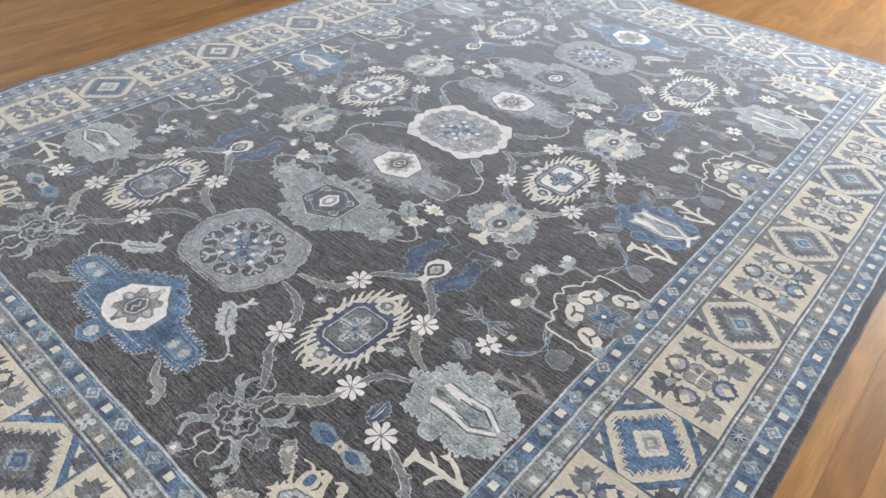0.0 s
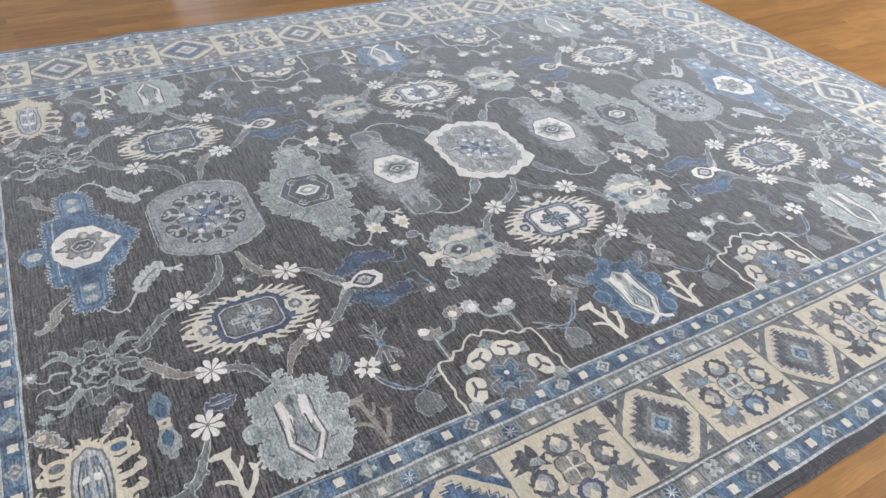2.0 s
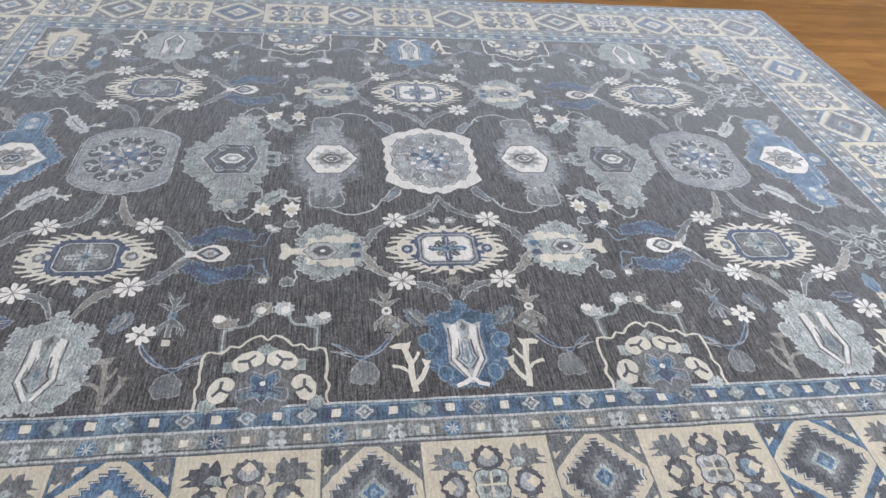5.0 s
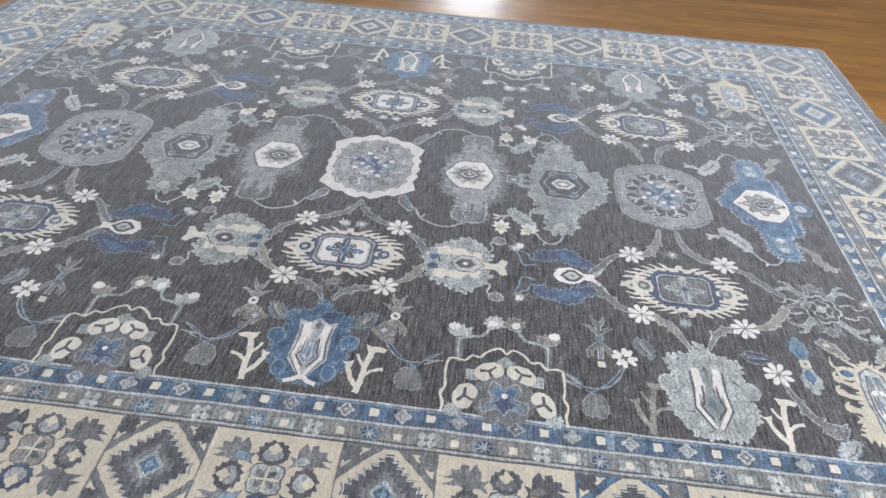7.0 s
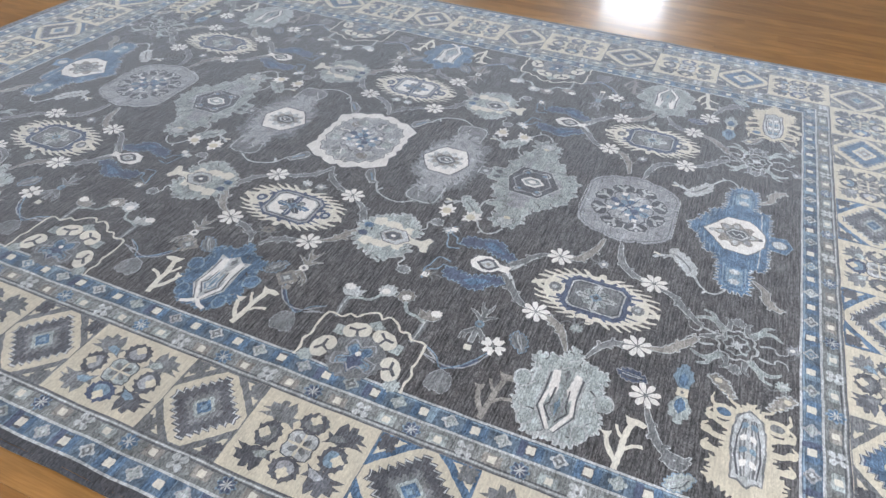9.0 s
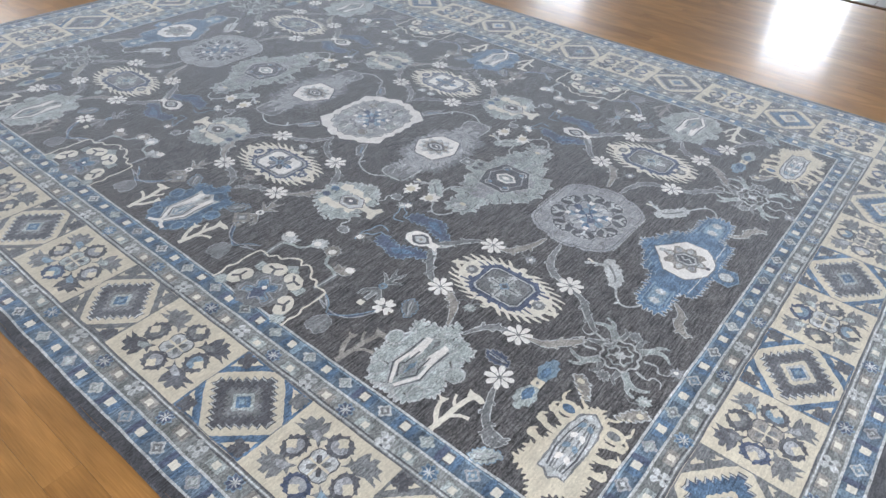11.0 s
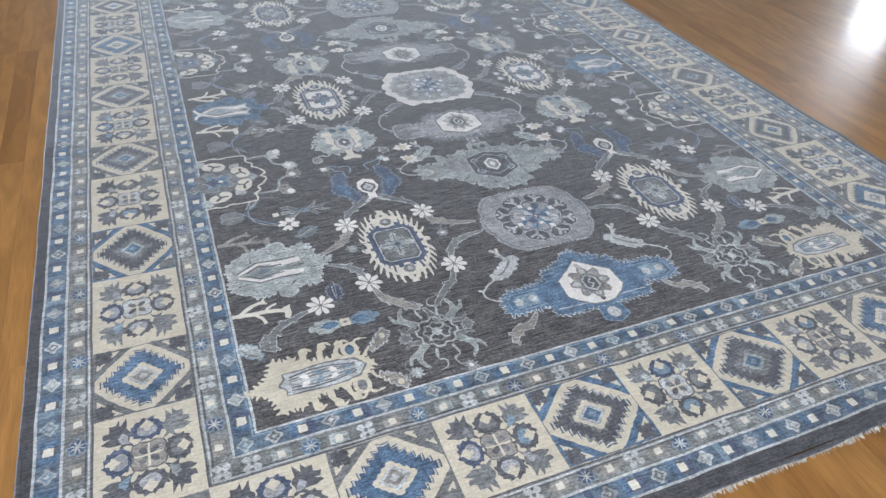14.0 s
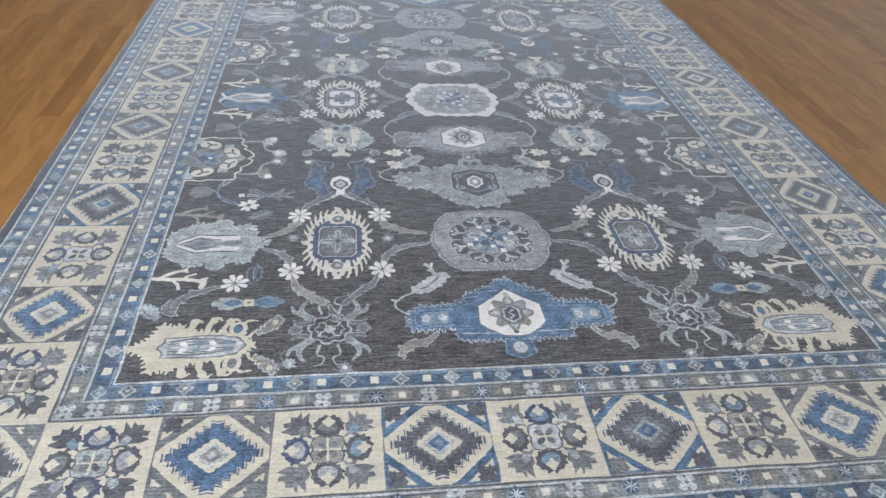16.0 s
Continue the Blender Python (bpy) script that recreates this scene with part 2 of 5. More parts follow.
def facing(x, y, z, yaw):
    """Local x across, local y up, local z away from the room."""
    return Matrix.Translation((x, y, z)) @ Matrix.Rotation(radians(yaw), 4, "Z") @ Matrix.Rotation(radians(90), 4, "X")


# two west windows, then an added one round the east fill lamp
for k, (yaw, x, (ya, yb, za, zb), n) in enumerate([(-90, XW - 0.03, WEST[0], 1), (-90, XW - 0.03, WEST[1], 1), (90, XE + 0.03, EAST[0], 3)]):
    window_unit("window_%d" % (k + 1), facing(x, (ya + yb) / 2, (za + zb) / 2, yaw), yb - ya, zb - za, n, 2, "unseen white framed window round an area lamp")
# added window round the north fill lamp, out of view
xa, xb, za, zb = NORTH[0]
window_unit("window_4", facing((xa + xb) / 2, YN + 0.03, (za + zb) / 2, 180), xb - xa, zb - za, 3, 2, "unseen white framed window round an area lamp")
# added window round the south fill lamp, out of view
xa, xb, za, zb = SOUTH[0]
window_unit("window_5", facing((xa + xb) / 2, YS - 0.03, (za + zb) / 2, 0), xb - xa, zb - za, 3, 2, "unseen white framed window round an area lamp")


# ---- the rug: plan in drawing units, u along its length (y), v across it (x) ----
FU, FV = 1.792, 1.172          # half size of the dark field
PU0, PU1 = 1.917, 2.182       # panel border at the two ends
PV0, PV1 = 1.308, 1.572       # panel border along the two sides
EU, EV = 2.365, 1.746         # half size of the woven rug
THICK = 0.009


def swell(x, y):
    """Height of the rug's upper face in metres: thickness, faint waves, and a few ripples along its edges."""
    z = THICK + 0.0012 * noise.noise((x * 1.3, y * 1.3, 4))
    for cx, cy, sx, sy, h in ((-0.42, 2.06, 0.11, 0.22, 0.007), (-0.72, 2.08, 0.11, 0.14, 0.004), (0.55, 2.06, 0.12, 0.1, 0.006),
                              (-1.50, -0.98, 0.12, 0.07, 0.010), (-1.5, 0.9, 0.15, 0.06, 0.006), (1.5, 0.1, 0.15, 0.08, 0.005)):
        z += h * math.exp(-((x - cx) / sx) ** 2 - ((y - cy) / sy) ** 2)
    return z


rug = tagged(new("rug"), "large charcoal wool rug with cream and blue floral pattern", "rug")
LIFT = 0.0002
jig = random.Random(11)


def wander(x, y, amp):
    """Hand-knotted unevenness of an outline."""
    n = noise.noise_vector((x * 140, y * 140, 0.3))
    m = noise.noise_vector((x * 11, y * 11, 7.7))
    return x + amp * n.x + 0.003 * m.x, y + amp * n.y + 0.003 * m.y


class Frayed(list):
    """An outline together with the spikes that stand round it."""

    spikes = ()


class Weave:
    """Collects coloured outlines (u to the right, v down) of one motif, then sets them into the rug at cu, cv, mirrored by su, sv."""

    def __init__(self, name):
        self.name, self.shapes, self.piece = name, [], ""

    def fill(self, colour, pts, layer):
        clean = [p for i, p in enumerate(pts) if math.hypot(p[0] - pts[i - 1][0], p[1] - pts[i - 1][1]) > 1e-5]
        self.shapes.append((self.piece, colour, [clean], layer))
        if isinstance(pts, Frayed):
            self.shapes.append((self.piece, colour, pts.spikes, layer))
        return self

    def edged(self, colour, rim, pts, layer, w=0.004):
        """A filled outline with a thin woven rim round it."""
        rims = Frayed(grown(list(pts), w))
        if isinstance(pts, Frayed):
            rims.spikes = [grown(q, w) for q in pts.spikes]
        self.fill(rim, rims, layer)
        return self.fill(colour, pts, layer + 0.5)

    def double(self, colour, rim, pts, w, layer, taper=False):
        """A stroke with a thin pale line on either side."""
        self.line(rim, pts, w + 0.007, layer, taper=taper)
        return self.line(colour, pts, w, layer + 0.4, taper=taper)

    def veins(self, colours, outline, n, layer, seed=1, lo=0.55, hi=0.98, size=0.026):
        """Small hooked leaves and dashes strewn inside an outline."""
        r = random.Random(seed)
        pts = resample(outline, 0.01)
        for k in range(n):
            a, b = pts[(k * len(pts)) // n + r.randint(0, 3) - len(pts)]
            f = r.uniform(lo, hi)
            a, b, t = a * f, b * f, math.atan2(b, a) + r.choice((-1.1, -0.5, 0.5, 1.1))
            ln, bend = size * r.uniform(0.6, 1.2), r.choice((-1, 1)) * 0.5
            c, q = math.cos(t), math.sin(t)
            hook = [(0, 0), (ln * 0.5, ln * 0.16 * bend), (ln * 0.9, ln * 0.5 * bend), (ln * 0.75, ln * 0.85 * bend)]
            self.line(colours[k % len(colours)], [(a + x * c - y * q, b + x * q + y * c) for x, y in hook], 0.0055, layer, taper=True)
        return self

    def into(self, piece):
        """What follows belongs to this piece of the motif."""
        self.piece = piece
        return self

    def line(self, colour, pts, w, layer, closed=False, taper=False):
        n = len(pts)
        left, right = [], []
        for i, (a, b) in enumerate(pts):
            p = pts[(i - 1) % n] if closed or i else pts[0]
            q = pts[(i + 1) % n] if closed or i < n - 1 else pts[-1]
            dx, dy = q[0] - p[0], q[1] - p[1]
            d = math.hypot(dx, dy) or 1
            h = w / 2 * ((1 - 0.75 * i / (n - 1)) if taper else 1)
            left.append((a - dy / d * h, b + dx / d * h))
            right.append((a + dy / d * h, b - dx / d * h))
        quads = [[left[i], left[(i + 1) % n], right[(i + 1) % n], right[i]] for i in range(n if closed else n - 1)]
        self.shapes.append((self.piece, colour, quads, layer))
        return self

    def put(self, cu=0.0, cv=0.0, su=1, sv=1, turn=0, name="", amp=0.0032):
        ct, st = math.cos(radians(turn)), math.sin(radians(turn))
        ox, oy = G * sv * cv, G * su * cu
        main, order = None, []
        for sh in self.shapes:
            if sh[0] not in order:
                order.append(sh[0])
        for piece in order:
            verts, faces, index, used = [], [], [], []
            for pc, colour, polys, layer in self.shapes:
                if pc != piece:
                    continue
                if colour not in used:
                    used.append(colour)
                k = used.index(colour)
                for pts in polys:
                    if len(polys) == 1:
                        pts = resample(pts, 0.008)
                    w = []
                    for a, b in pts:
                        a, b = a * ct - b * st, a * st + b * ct
                        x, y = wander(sv * (cv + b), su * (cu + a), amp)
                        x, y = x * G, y * G
                        w.append((x - ox, y - oy, swell(x, y) + LIFT * layer))
                    base = len(verts)
                    verts += w
                    tris = [(0, 1, 2, 3)] if len(w) == 4 else tessellate_polygon([[Vector((p[0], p[1], 0)) for p in w]])
                    for t in tris:
                        t = [base + i for i in t]
                        p0, p1, p2 = (verts[i] for i in t[:3])
                        if (p1[0] - p0[0]) * (p2[1] - p0[1]) - (p1[1] - p0[1]) * (p2[0] - p0[0]) < 0:
                            t.reverse()
                        faces.append(t)
                        index.append(k)
            nm = piece.split("#")[0] or name or self.name
            ob = part(nm, mesh_of(nm, verts, faces, [WOOL[c] for c in used], index), main or rug)
            if main is None:
                main = ob
                ob.location = (ox, oy, 0)
        return main

    def four(self, cu, cv, **kw):
        for su in (1, -1):
            for sv in (1, -1):
                self.put(cu, cv, su, sv, **kw)

    def ends(self, cu, **kw):
        for su in (1, -1):
            self.put(cu, 0, su, 1, **kw)

    def sides(self, cv, **kw):
        for sv in (1, -1):
            self.put(0, cv, 1, sv, **kw)


# outlines
def grown(pts, w):
    """The outline pushed outwards by w."""
    area = sum(a * d - c * b for (a, b), (c, d) in zip(pts, pts[1:] + pts[:1]))
    sg, n, out = (1 if area > 0 else -1), len(pts), []
    for i in range(n):
        (a, b), (p, q), (c, d) = pts[i - 1], pts[i], pts[(i + 1) % n]
        l0, l1 = math.hypot(p - a, q - b) or 1, math.hypot(c - p, d - q) or 1
        nx, ny = ((q - b) / l0 + (d - q) / l1) * sg, (-(p - a) / l0 - (c - p) / l1) * sg
        m = max(0.7, math.hypot(nx, ny))
        out.append((p + nx / m * w, q + ny / m * w))
    return out


def fray(pts, size, depth, seed=3):
    """Leafy fringe round an outline: uneven spikes, now long, now short, leaning to and fro."""
    r = random.Random(seed)
    area = sum(a * d - c * b for (a, b), (c, d) in zip(pts, pts[1:] + pts[:1]))
    sg = 1 if area > 0 else -1
    out, n = Frayed(pts), len(pts)
    out.spikes = []
    for i in range(n):
        (a, b), (c, d) = pts[i], pts[(i + 1) % n]
        ln = math.hypot(c - a, d - b)
        if ln < 1e-5:
            continue
        k = max(1, round(ln / size))
        dx, dy = (c - a) / ln, (d - b) / ln
        for j in range(k):
            f, g, m = j / k, (j + 0.92) / k, (j + r.uniform(0.25, 0.8)) / k
            h, e = depth * r.uniform(0.5, 1.35) * sg, 0.2 * size
            ins = 0.003 * sg
            at = lambda q, o, off: (a + (c - a) * q + dx * o + dy * off, b + (d - b) * q + dy * o - dx * off)
            out.spikes.append([at(f, 0, -ins), at(m, -e, h), at(m, e, h * 0.85), at(g, 0, -ins)])
    return out


def flipped(w):
    """The same motif, mirrored along the rug's length."""
    w.shapes = [(p, c, [[(-a, b) for a, b in pts] for pts in polys], layer) for p, c, polys, layer in w.shapes]
    return w


def flame(pts, size, depth, seed=3, lean=0.25):
    """Outline with uneven hooked teeth standing outwards."""
    r = random.Random(seed)
    pts = [p for i, p in enumerate(pts) if math.hypot(p[0] - pts[i - 1][0], p[1] - pts[i - 1][1]) > 1e-5]
    area = sum(a * d - c * b for (a, b), (c, d) in zip(pts, pts[1:] + pts[:1]))
    sg, n = (1 if area > 0 else -1), len(pts)
    out = Frayed(pts)
    out.spikes = []
    for i in range(n):
        (a, b), (c, d) = pts[i], pts[(i + 1) % n]
        ln = math.hypot(c - a, d - b)
        k = max(1, round(ln / size))
        dx, dy = (c - a) / ln, (d - b) / ln
        for j in range(k):
            h, s, o = depth * r.uniform(0.5, 1.35) * sg, ln / k, lean * r.uniform(0.3, 1.2)
            quad = []
            for f, g in ((0.04, -0.3), (0.38 + o, 0.95), (0.62 + o, 1.0), (0.88, -0.3)):
                q = (j + f) * s
                quad.append((a + dx * q + dy * h * g, b + dy * q - dx * h * g))
            out.spikes.append(quad)
    return out


def mirrored(half):
    """Closed outline mirrored in the u axis (v -> -v)."""
    return list(half) + [(a, -b) for a, b in reversed(half)]


def resample(pts, step):
    out, n = [], len(pts)
    for i in range(n):
        (a, b), (c, d) = pts[i], pts[(i + 1) % n]
        k = max(1, int(math.hypot(c - a, d - b) / step))
        out += [(a + (c - a) * j / k, b + (d - b) * j / k) for j in range(k)]
    return out


def oval(ru, rv, n=24, cu=0.0, cv=0.0, power=1.0):
    out = []
    for i in range(n):
        t = 2 * math.pi * i / n
        c, s = math.cos(t), math.sin(t)
        out.append((cu + ru * math.copysign(abs(c) ** power, c), cv + rv * math.copysign(abs(s) ** power, s)))
    return out


def rect(u0, v0, u1, v1):
    return [(u0, v0), (u1, v0), (u1, v1), (u0, v1)]


def four_way(quarter):
    """Closed outline from a quarter that runs from the v axis to the u axis."""
    q = list(quarter)
    r = [(a, -b) for a, b in reversed(q)]
    half = q + r
    return half + [(-a, b) for a, b in reversed(half)]


def two_way(half):
    """Closed outline mirrored in the v axis (u -> -u)."""
    return list(half) + [(-a, b) for a, b in reversed(half)]


def teeth(pts, size, depth, lean=0.0):
    """Saw-toothed version of a closed outline, teeth outwards."""
    area = sum(a * d - c * b for (a, b), (c, d) in zip(pts, pts[1:] + pts[:1]))
    sg = 1 if area > 0 else -1
    out, n = [], len(pts)
    for i in range(n):
        (a, b), (c, d) = pts[i], pts[(i + 1) % n]
        ln = math.hypot(c - a, d - b)
        k = max(1, round(ln / size))
        dx, dy = (c - a) / (ln or 1), (d - b) / (ln or 1)
        for j in range(k):
            f, g = j / k, (j + 0.5 + lean) / k
            out.append((a + (c - a) * f, b + (d - b) * f))
            out.append((a + (c - a) * g + dy * depth * sg, b + (d - b) * g - dx * depth * sg))
    return out


def smooth(pts, k=5):
    """Catmull-Rom curve through the points."""
    out = []
    for i in range(len(pts) - 1):
        p0, p1, p2, p3 = pts[max(i - 1, 0)], pts[i], pts[i + 1], pts[min(i + 2, len(pts) - 1)]
        for j in range(k):
            t = j / k
            out.append(tuple(0.5 * (2 * p1[c] + (p2[c] - p0[c]) * t + (2 * p0[c] - 5 * p1[c] + 4 * p2[c] - p3[c]) * t * t
                                    + (3 * p1[c] - p0[c] - 3 * p2[c] + p3[c]) * t ** 3) for c in (0, 1)))
    return out + [pts[-1]]


def scaled(pts, f, g=None, du=0.0, dv=0.0):
    return [(a * f + du, b * (g or f) + dv) for a, b in pts]


def turned(pts, deg, du=0.0, dv=0.0):
    c, s = math.cos(radians(deg)), math.sin(radians(deg))
    spin = lambda some: [(a * c - b * s + du, a * s + b * c + dv) for a, b in some]
    out = Frayed(spin(pts))
    if isinstance(pts, Frayed):
        out.spikes = [spin(q) for q in pts.spikes]
    return out


def petal(ln, w):
    return [(0, 0), (ln * 0.3, w * 0.38), (ln * 0.7, w * 0.5), (ln, w * 0.28), (ln, -w * 0.28), (ln * 0.7, -w * 0.5), (ln * 0.3, -w * 0.38)]


def star(n, r0, r1, wide=0.62):
    """Outline of n blunt petals between radii r0 and r1."""
    out = []
    for i in range(n):
        t = 2 * math.pi * i / n
        h = math.pi / n
        for f, g in ((-1.0, r0), (-wide, r1 * 0.82), (-wide * 0.45, r1), (wide * 0.45, r1), (wide, r1 * 0.82)):
            out.append((g * math.cos(t + f * h), g * math.sin(t + f * h)))
    return out


LEAF = [(0, 0), (0.25, 0.22), (0.6, 0.26), (1, 0), (0.6, -0.26), (0.25, -0.22)]


# ---- ground of the rug: field, bands and panels as woven sheets ----
def sheet(name, colour, u0, v0, u1, v1, layer, label="", step=0.035):
    nu, nv = max(1, round(abs(u1 - u0) / step)), max(1, round(abs(v1 - v0) / step))
    verts, faces = [], []
    for i in range(nu + 1):
        for j in range(nv + 1):
            a, b = u0 + (u1 - u0) * i / nu, v0 + (v1 - v0) * j / nv
            x, y = wander(b, a, 0.0004)
            x, y = x * G, y * G
            verts.append((x, y, swell(x, y) + LIFT * layer))
    for i in range(nu):
        for j in range(nv):
            k = i * (nv + 1) + j
            q = [k, k + 1, k + nv + 2, k + nv + 1]
            faces.append(q if (u1 - u0) * (v1 - v0) < 0 else q)
    return part(name, mesh_of(name, verts, faces, [WOOL[colour]]), rug, label)


def ring(name, colour, u_in, v_in, u_out, v_out, layer, label=""):
    """Four strips that frame the rug; at the corners the end strips run through."""
    for s in (1, -1):
        sheet(name, colour, s * u_in, -v_out, s * u_out, v_out, layer, label)
        sheet(name, colour, -u_in, s * v_in, u_in, s * v_out, layer, label)


def rug_body():
    """The woven slab with its rounded, slightly wavering rim."""
    n, outline = 60, []
    for i in range(n):
        outline.append((-EU + 2 * EU * i / n, -EV))
    for i in range(n):
        outline.append((EU, -EV + 2 * EV * i / n))
    outline += [(-a, -b) for a, b in outline]
    verts, faces, m = [], [], len(outline)
    for lift, inset in ((None, 0.0), (0.55, -0.001), (0.95, 0.004), (1.0, 0.012)):
        for a, b in outline:
            w = 0.004 * noise.noise((a * 4, b * 4, 2)) + 0.0025 * noise.noise((a * 30, b * 30, 2))
            f, g = (EU - inset + w) / EU, (EV - inset + w) / EV
            x, y = b * g * G, a * f * G
            top = swell(x, y)
            verts.append((x, y, max(0.0008, top - THICK) if lift is None else top * lift - 0.0006))
    for r in range(3):
        for i in range(m):
            j = (i + 1) % m
            faces.append((r * m + i, r * m + j, (r + 1) * m + j, (r + 1) * m + i))
    part("selvedge", mesh_of("selvedge", verts, faces, [WOOL["selvedge"]]), rug, "dark grey overcast edge")


rug_body()
sheet("backing", "selvedge", -EU + 0.012, -EV + 0.012, EU - 0.012, EV - 0.012, -0.6)
sheet("field", "field", -FU, -FV, FU, FV, 0, "charcoal field with fine colour streaks")
ring("inner_guard", "bandblue", FU, FV, 1.853, 1.240, 0)
ring("inner_band", "band", 1.853, 1.240, PU0, PV0, 0)
ring("panel_ground", "cream", PU0, PV0, PU1, PV1, 0, "cream panel ground")
ring("outer_band", "band", PU1, PV1, 2.245, 1.642, 0)
ring("outer_guard", "bandblue", 2.245, 1.642, 2.308, 1.706, 0)
ring("outer_edge", "selvedge", 2.308, 1.706, EU - 0.012, EV - 0.012, 0)


def frame_line(colour, u, v, w, layer=1):
    Weave("border_line").line(colour, resample(rect(-u, -v, u, v), 0.04), w, layer, closed=True).put(amp=0.0008)


for u, v in ((FU + 0.003, FV + 0.003), (1.853, 1.240), (2.308, 1.706), (2.245, 1.642)):
    frame_line("mist", u, v, 0.0075)
for u, v in ((PU0, PV0), (PU1, PV1)):
    frame_line("slate", u, v, 0.005)
    s = 1 if u == PU1 else -1
    frame_line("mist", u + s * 0.008, v + s * 0.008, 0.005)
    frame_line("slate", u + s * 0.015, v + s * 0.015, 0.004)
frame_line("sky", FU + 0.012, FV + 0.012, 0.005)


# ---- guard stripes: knots and small rosettes ----
def knot():
    return four_way([(0.0, 0.0125), (0.008, 0.0135), (0.0135, 0.012), (0.0125, 0.006), (0.0138, 0.0)])


def flower8(r, w=None):
    out = []
    for i in range(48):
        t = 2 * math.pi * i / 48
        f = r * (0.80 + 0.20 * abs(math.cos(4 * t)) ** 0.5 * (1 if math.cos(4 * t) > 0 else -0.4))
        out.append((f * math.cos(t), f * math.sin(t)))
    return out


def guard_runs(u, v, pitch):
    """Places along the four sides of a stripe: (u, v, turn, count)."""
    for s in (1, -1):
        nu, nv = int(2 * u / pitch), int(2 * v / pitch)
        for i in range(nu + 1):
            yield -u + 2 * u * i / nu, s * v, 0, i
        for i in range(1, nv):
            yield s * u, -v + 2 * v * i / nv, 90, i + 1


def guard_blue(u, v, half, outer):
    for a, b, turn, i in guard_runs(u, v, 0.0745):
        if i % 2:
            w = Weave("knot").fill("blue" if jig.random() < 0.45 else "navy", rect(-0.034, -half, -0.0135, half), 1)
            w.fill("blue" if jig.random() < 0.75 else "sky", rect(0.0135, -half, 0.034, half), 1)
            if jig.random() < 0.5:
                w.fill("slate", rect(-0.0135, -half * 0.7, 0.0135, half * 0.7), 1)
            w.fill("ivory", scaled(knot(), 0.95), 2)
        else:
            w = Weave("small_rosette")
            c = jig.choice(["mist", "sage", "mist", "lilac"])
            w.fill(c, scaled(flower8(0.0245), 1, 0.95), 2).fill(jig.choice(["sage", "smoke", "sky"]), flower8(0.0155), 3).fill("mist", flower8(0.007), 4)
        w.put(a, b, turn=turn, amp=0.0030)


def guard_grey(u, v, half):
    for a, b, turn, i in guard_runs(u, v, 0.0742):
        k = i % 4
        if k % 2:
            w = Weave("cream_knot").fill("sage" if jig.random() < 0.5 else "taupe", rect(-0.026, -half * 0.6, 0.026, half * 0.6), 1)
            w.fill("ivory", scaled(knot(), 0.80), 2)
        elif k == 0:
            w = Weave("blue_rosette")
            w.fill("sky", star(8, 0.019, 0.027), 1).fill("navy" if jig.random() < 0.6 else "blue", star(8, 0.010, 0.0225), 2)
            w.fill("mist", turned(star(8, 0.004, 0.016, 0.4), 22), 3)
        else:
            w = Weave("cross_flower")
            w.fill("mist", turned(star(4, 0.010, 0.028, 0.6), 45 + jig.uniform(-10, 10)), 2)
            w.fill("smoke", oval(0.006, 0.006, 8), 3)
        w.put(a, b, turn=turn, amp=0.0030)


guard_blue(1.8235, 1.207, 0.025, False)
guard_blue(2.2765, 1.674, 0.028, True)
guard_grey(1.885, 1.274, 0.027)
guard_grey(2.2135, 1.607, 0.027)


# ---- border panels ----
def step_diamond(ru, rv, n=5, h=0.15):
    """Pointed diamond with stepped edges."""
    q = [(0.0, rv)]
    for i in range(n):
        u = ru * (i + 0.55) / n
        q += [(u + h * ru / n, rv * (n - i) / n), (u, rv * (n - i - 1) / n)]
    return four_way(q)


def diamond_panel(hu, hv, tint, corner):
    """Wavy stepped diamond on cream; in every corner a pointed bracket round a cream patch with a dark cross."""
    w = Weave("diamond_panel")
    for sa in (1, -1):
        for sb in (1, -1):
            at = lambda pts: [(sa * hu * a, sb * hv * b) for a, b in pts]
            w.fill(corner, at([(1, 1), (0.13, 1), (0.36, 0.80), (0.58, 0.58), (0.80, 0.36), (1, 0.13)]), 1)
            w.fill("cream", at([(0.93, 0.93), (0.44, 0.94), (0.58, 0.80), (0.69, 0.69), (0.80, 0.58), (0.94, 0.44)]), 2)
            w.fill(jig.choice(["slate", "slate", "smoke"]), flame(turned(star(4, 0.012, 0.027, 0.75), 45, sa * hu * 0.79, sb * hv * 0.79), 0.016, 0.004, jig.randint(0, 99)), 3)
    w.line("smoke", resample(rect(-hu * 0.985, -hv, hu * 0.985, hv), 0.05), 0.004, 1, closed=True)
    w.into("diamond")
    w.fill("slate" if jig.random() < 0.7 else "taupe", step_diamond(hu * 0.875, hv * 0.875, 7, 0.3), 2)
    w.fill("mist", step_diamond(hu * 0.845, hv * 0.845, 7, 0.3), 2.6)
    w.fill("slate" if tint == "slate" else "navy", step_diamond(hu * 0.805, hv * 0.805, 7, 0.3), 3.2)
    w.fill(tint, step_diamond(hu * 0.765, hv * 0.765, 7, 0.3), 4)
    w.fill("smoke" if tint == "slate" else tint, step_diamond(hu * 0.48, hv * 0.48, 5, 0.3), 5)
    w.into("diamond_heart")
    pale = tint == "blue" or jig.random() < 0.55
    rhomb = lambda f: [(0, hv * f), (hu * f * 0.95, 0), (0, -hv * f), (-hu * f * 0.95, 0)]
    w.fill("cream" if pale else "smoke", teeth(rhomb(0.42), 0.02, 0.004), 6)
    w.fill("mist" if pale else "sage", teeth(rhomb(0.30), 0.02, 0.003), 7)
    w.fill("taupe" if tint == "blue" else "blue", rhomb(0.21), 8)
    w.fill("mist" if tint == "blue" else "sky", rhomb(0.10), 9)
    return w


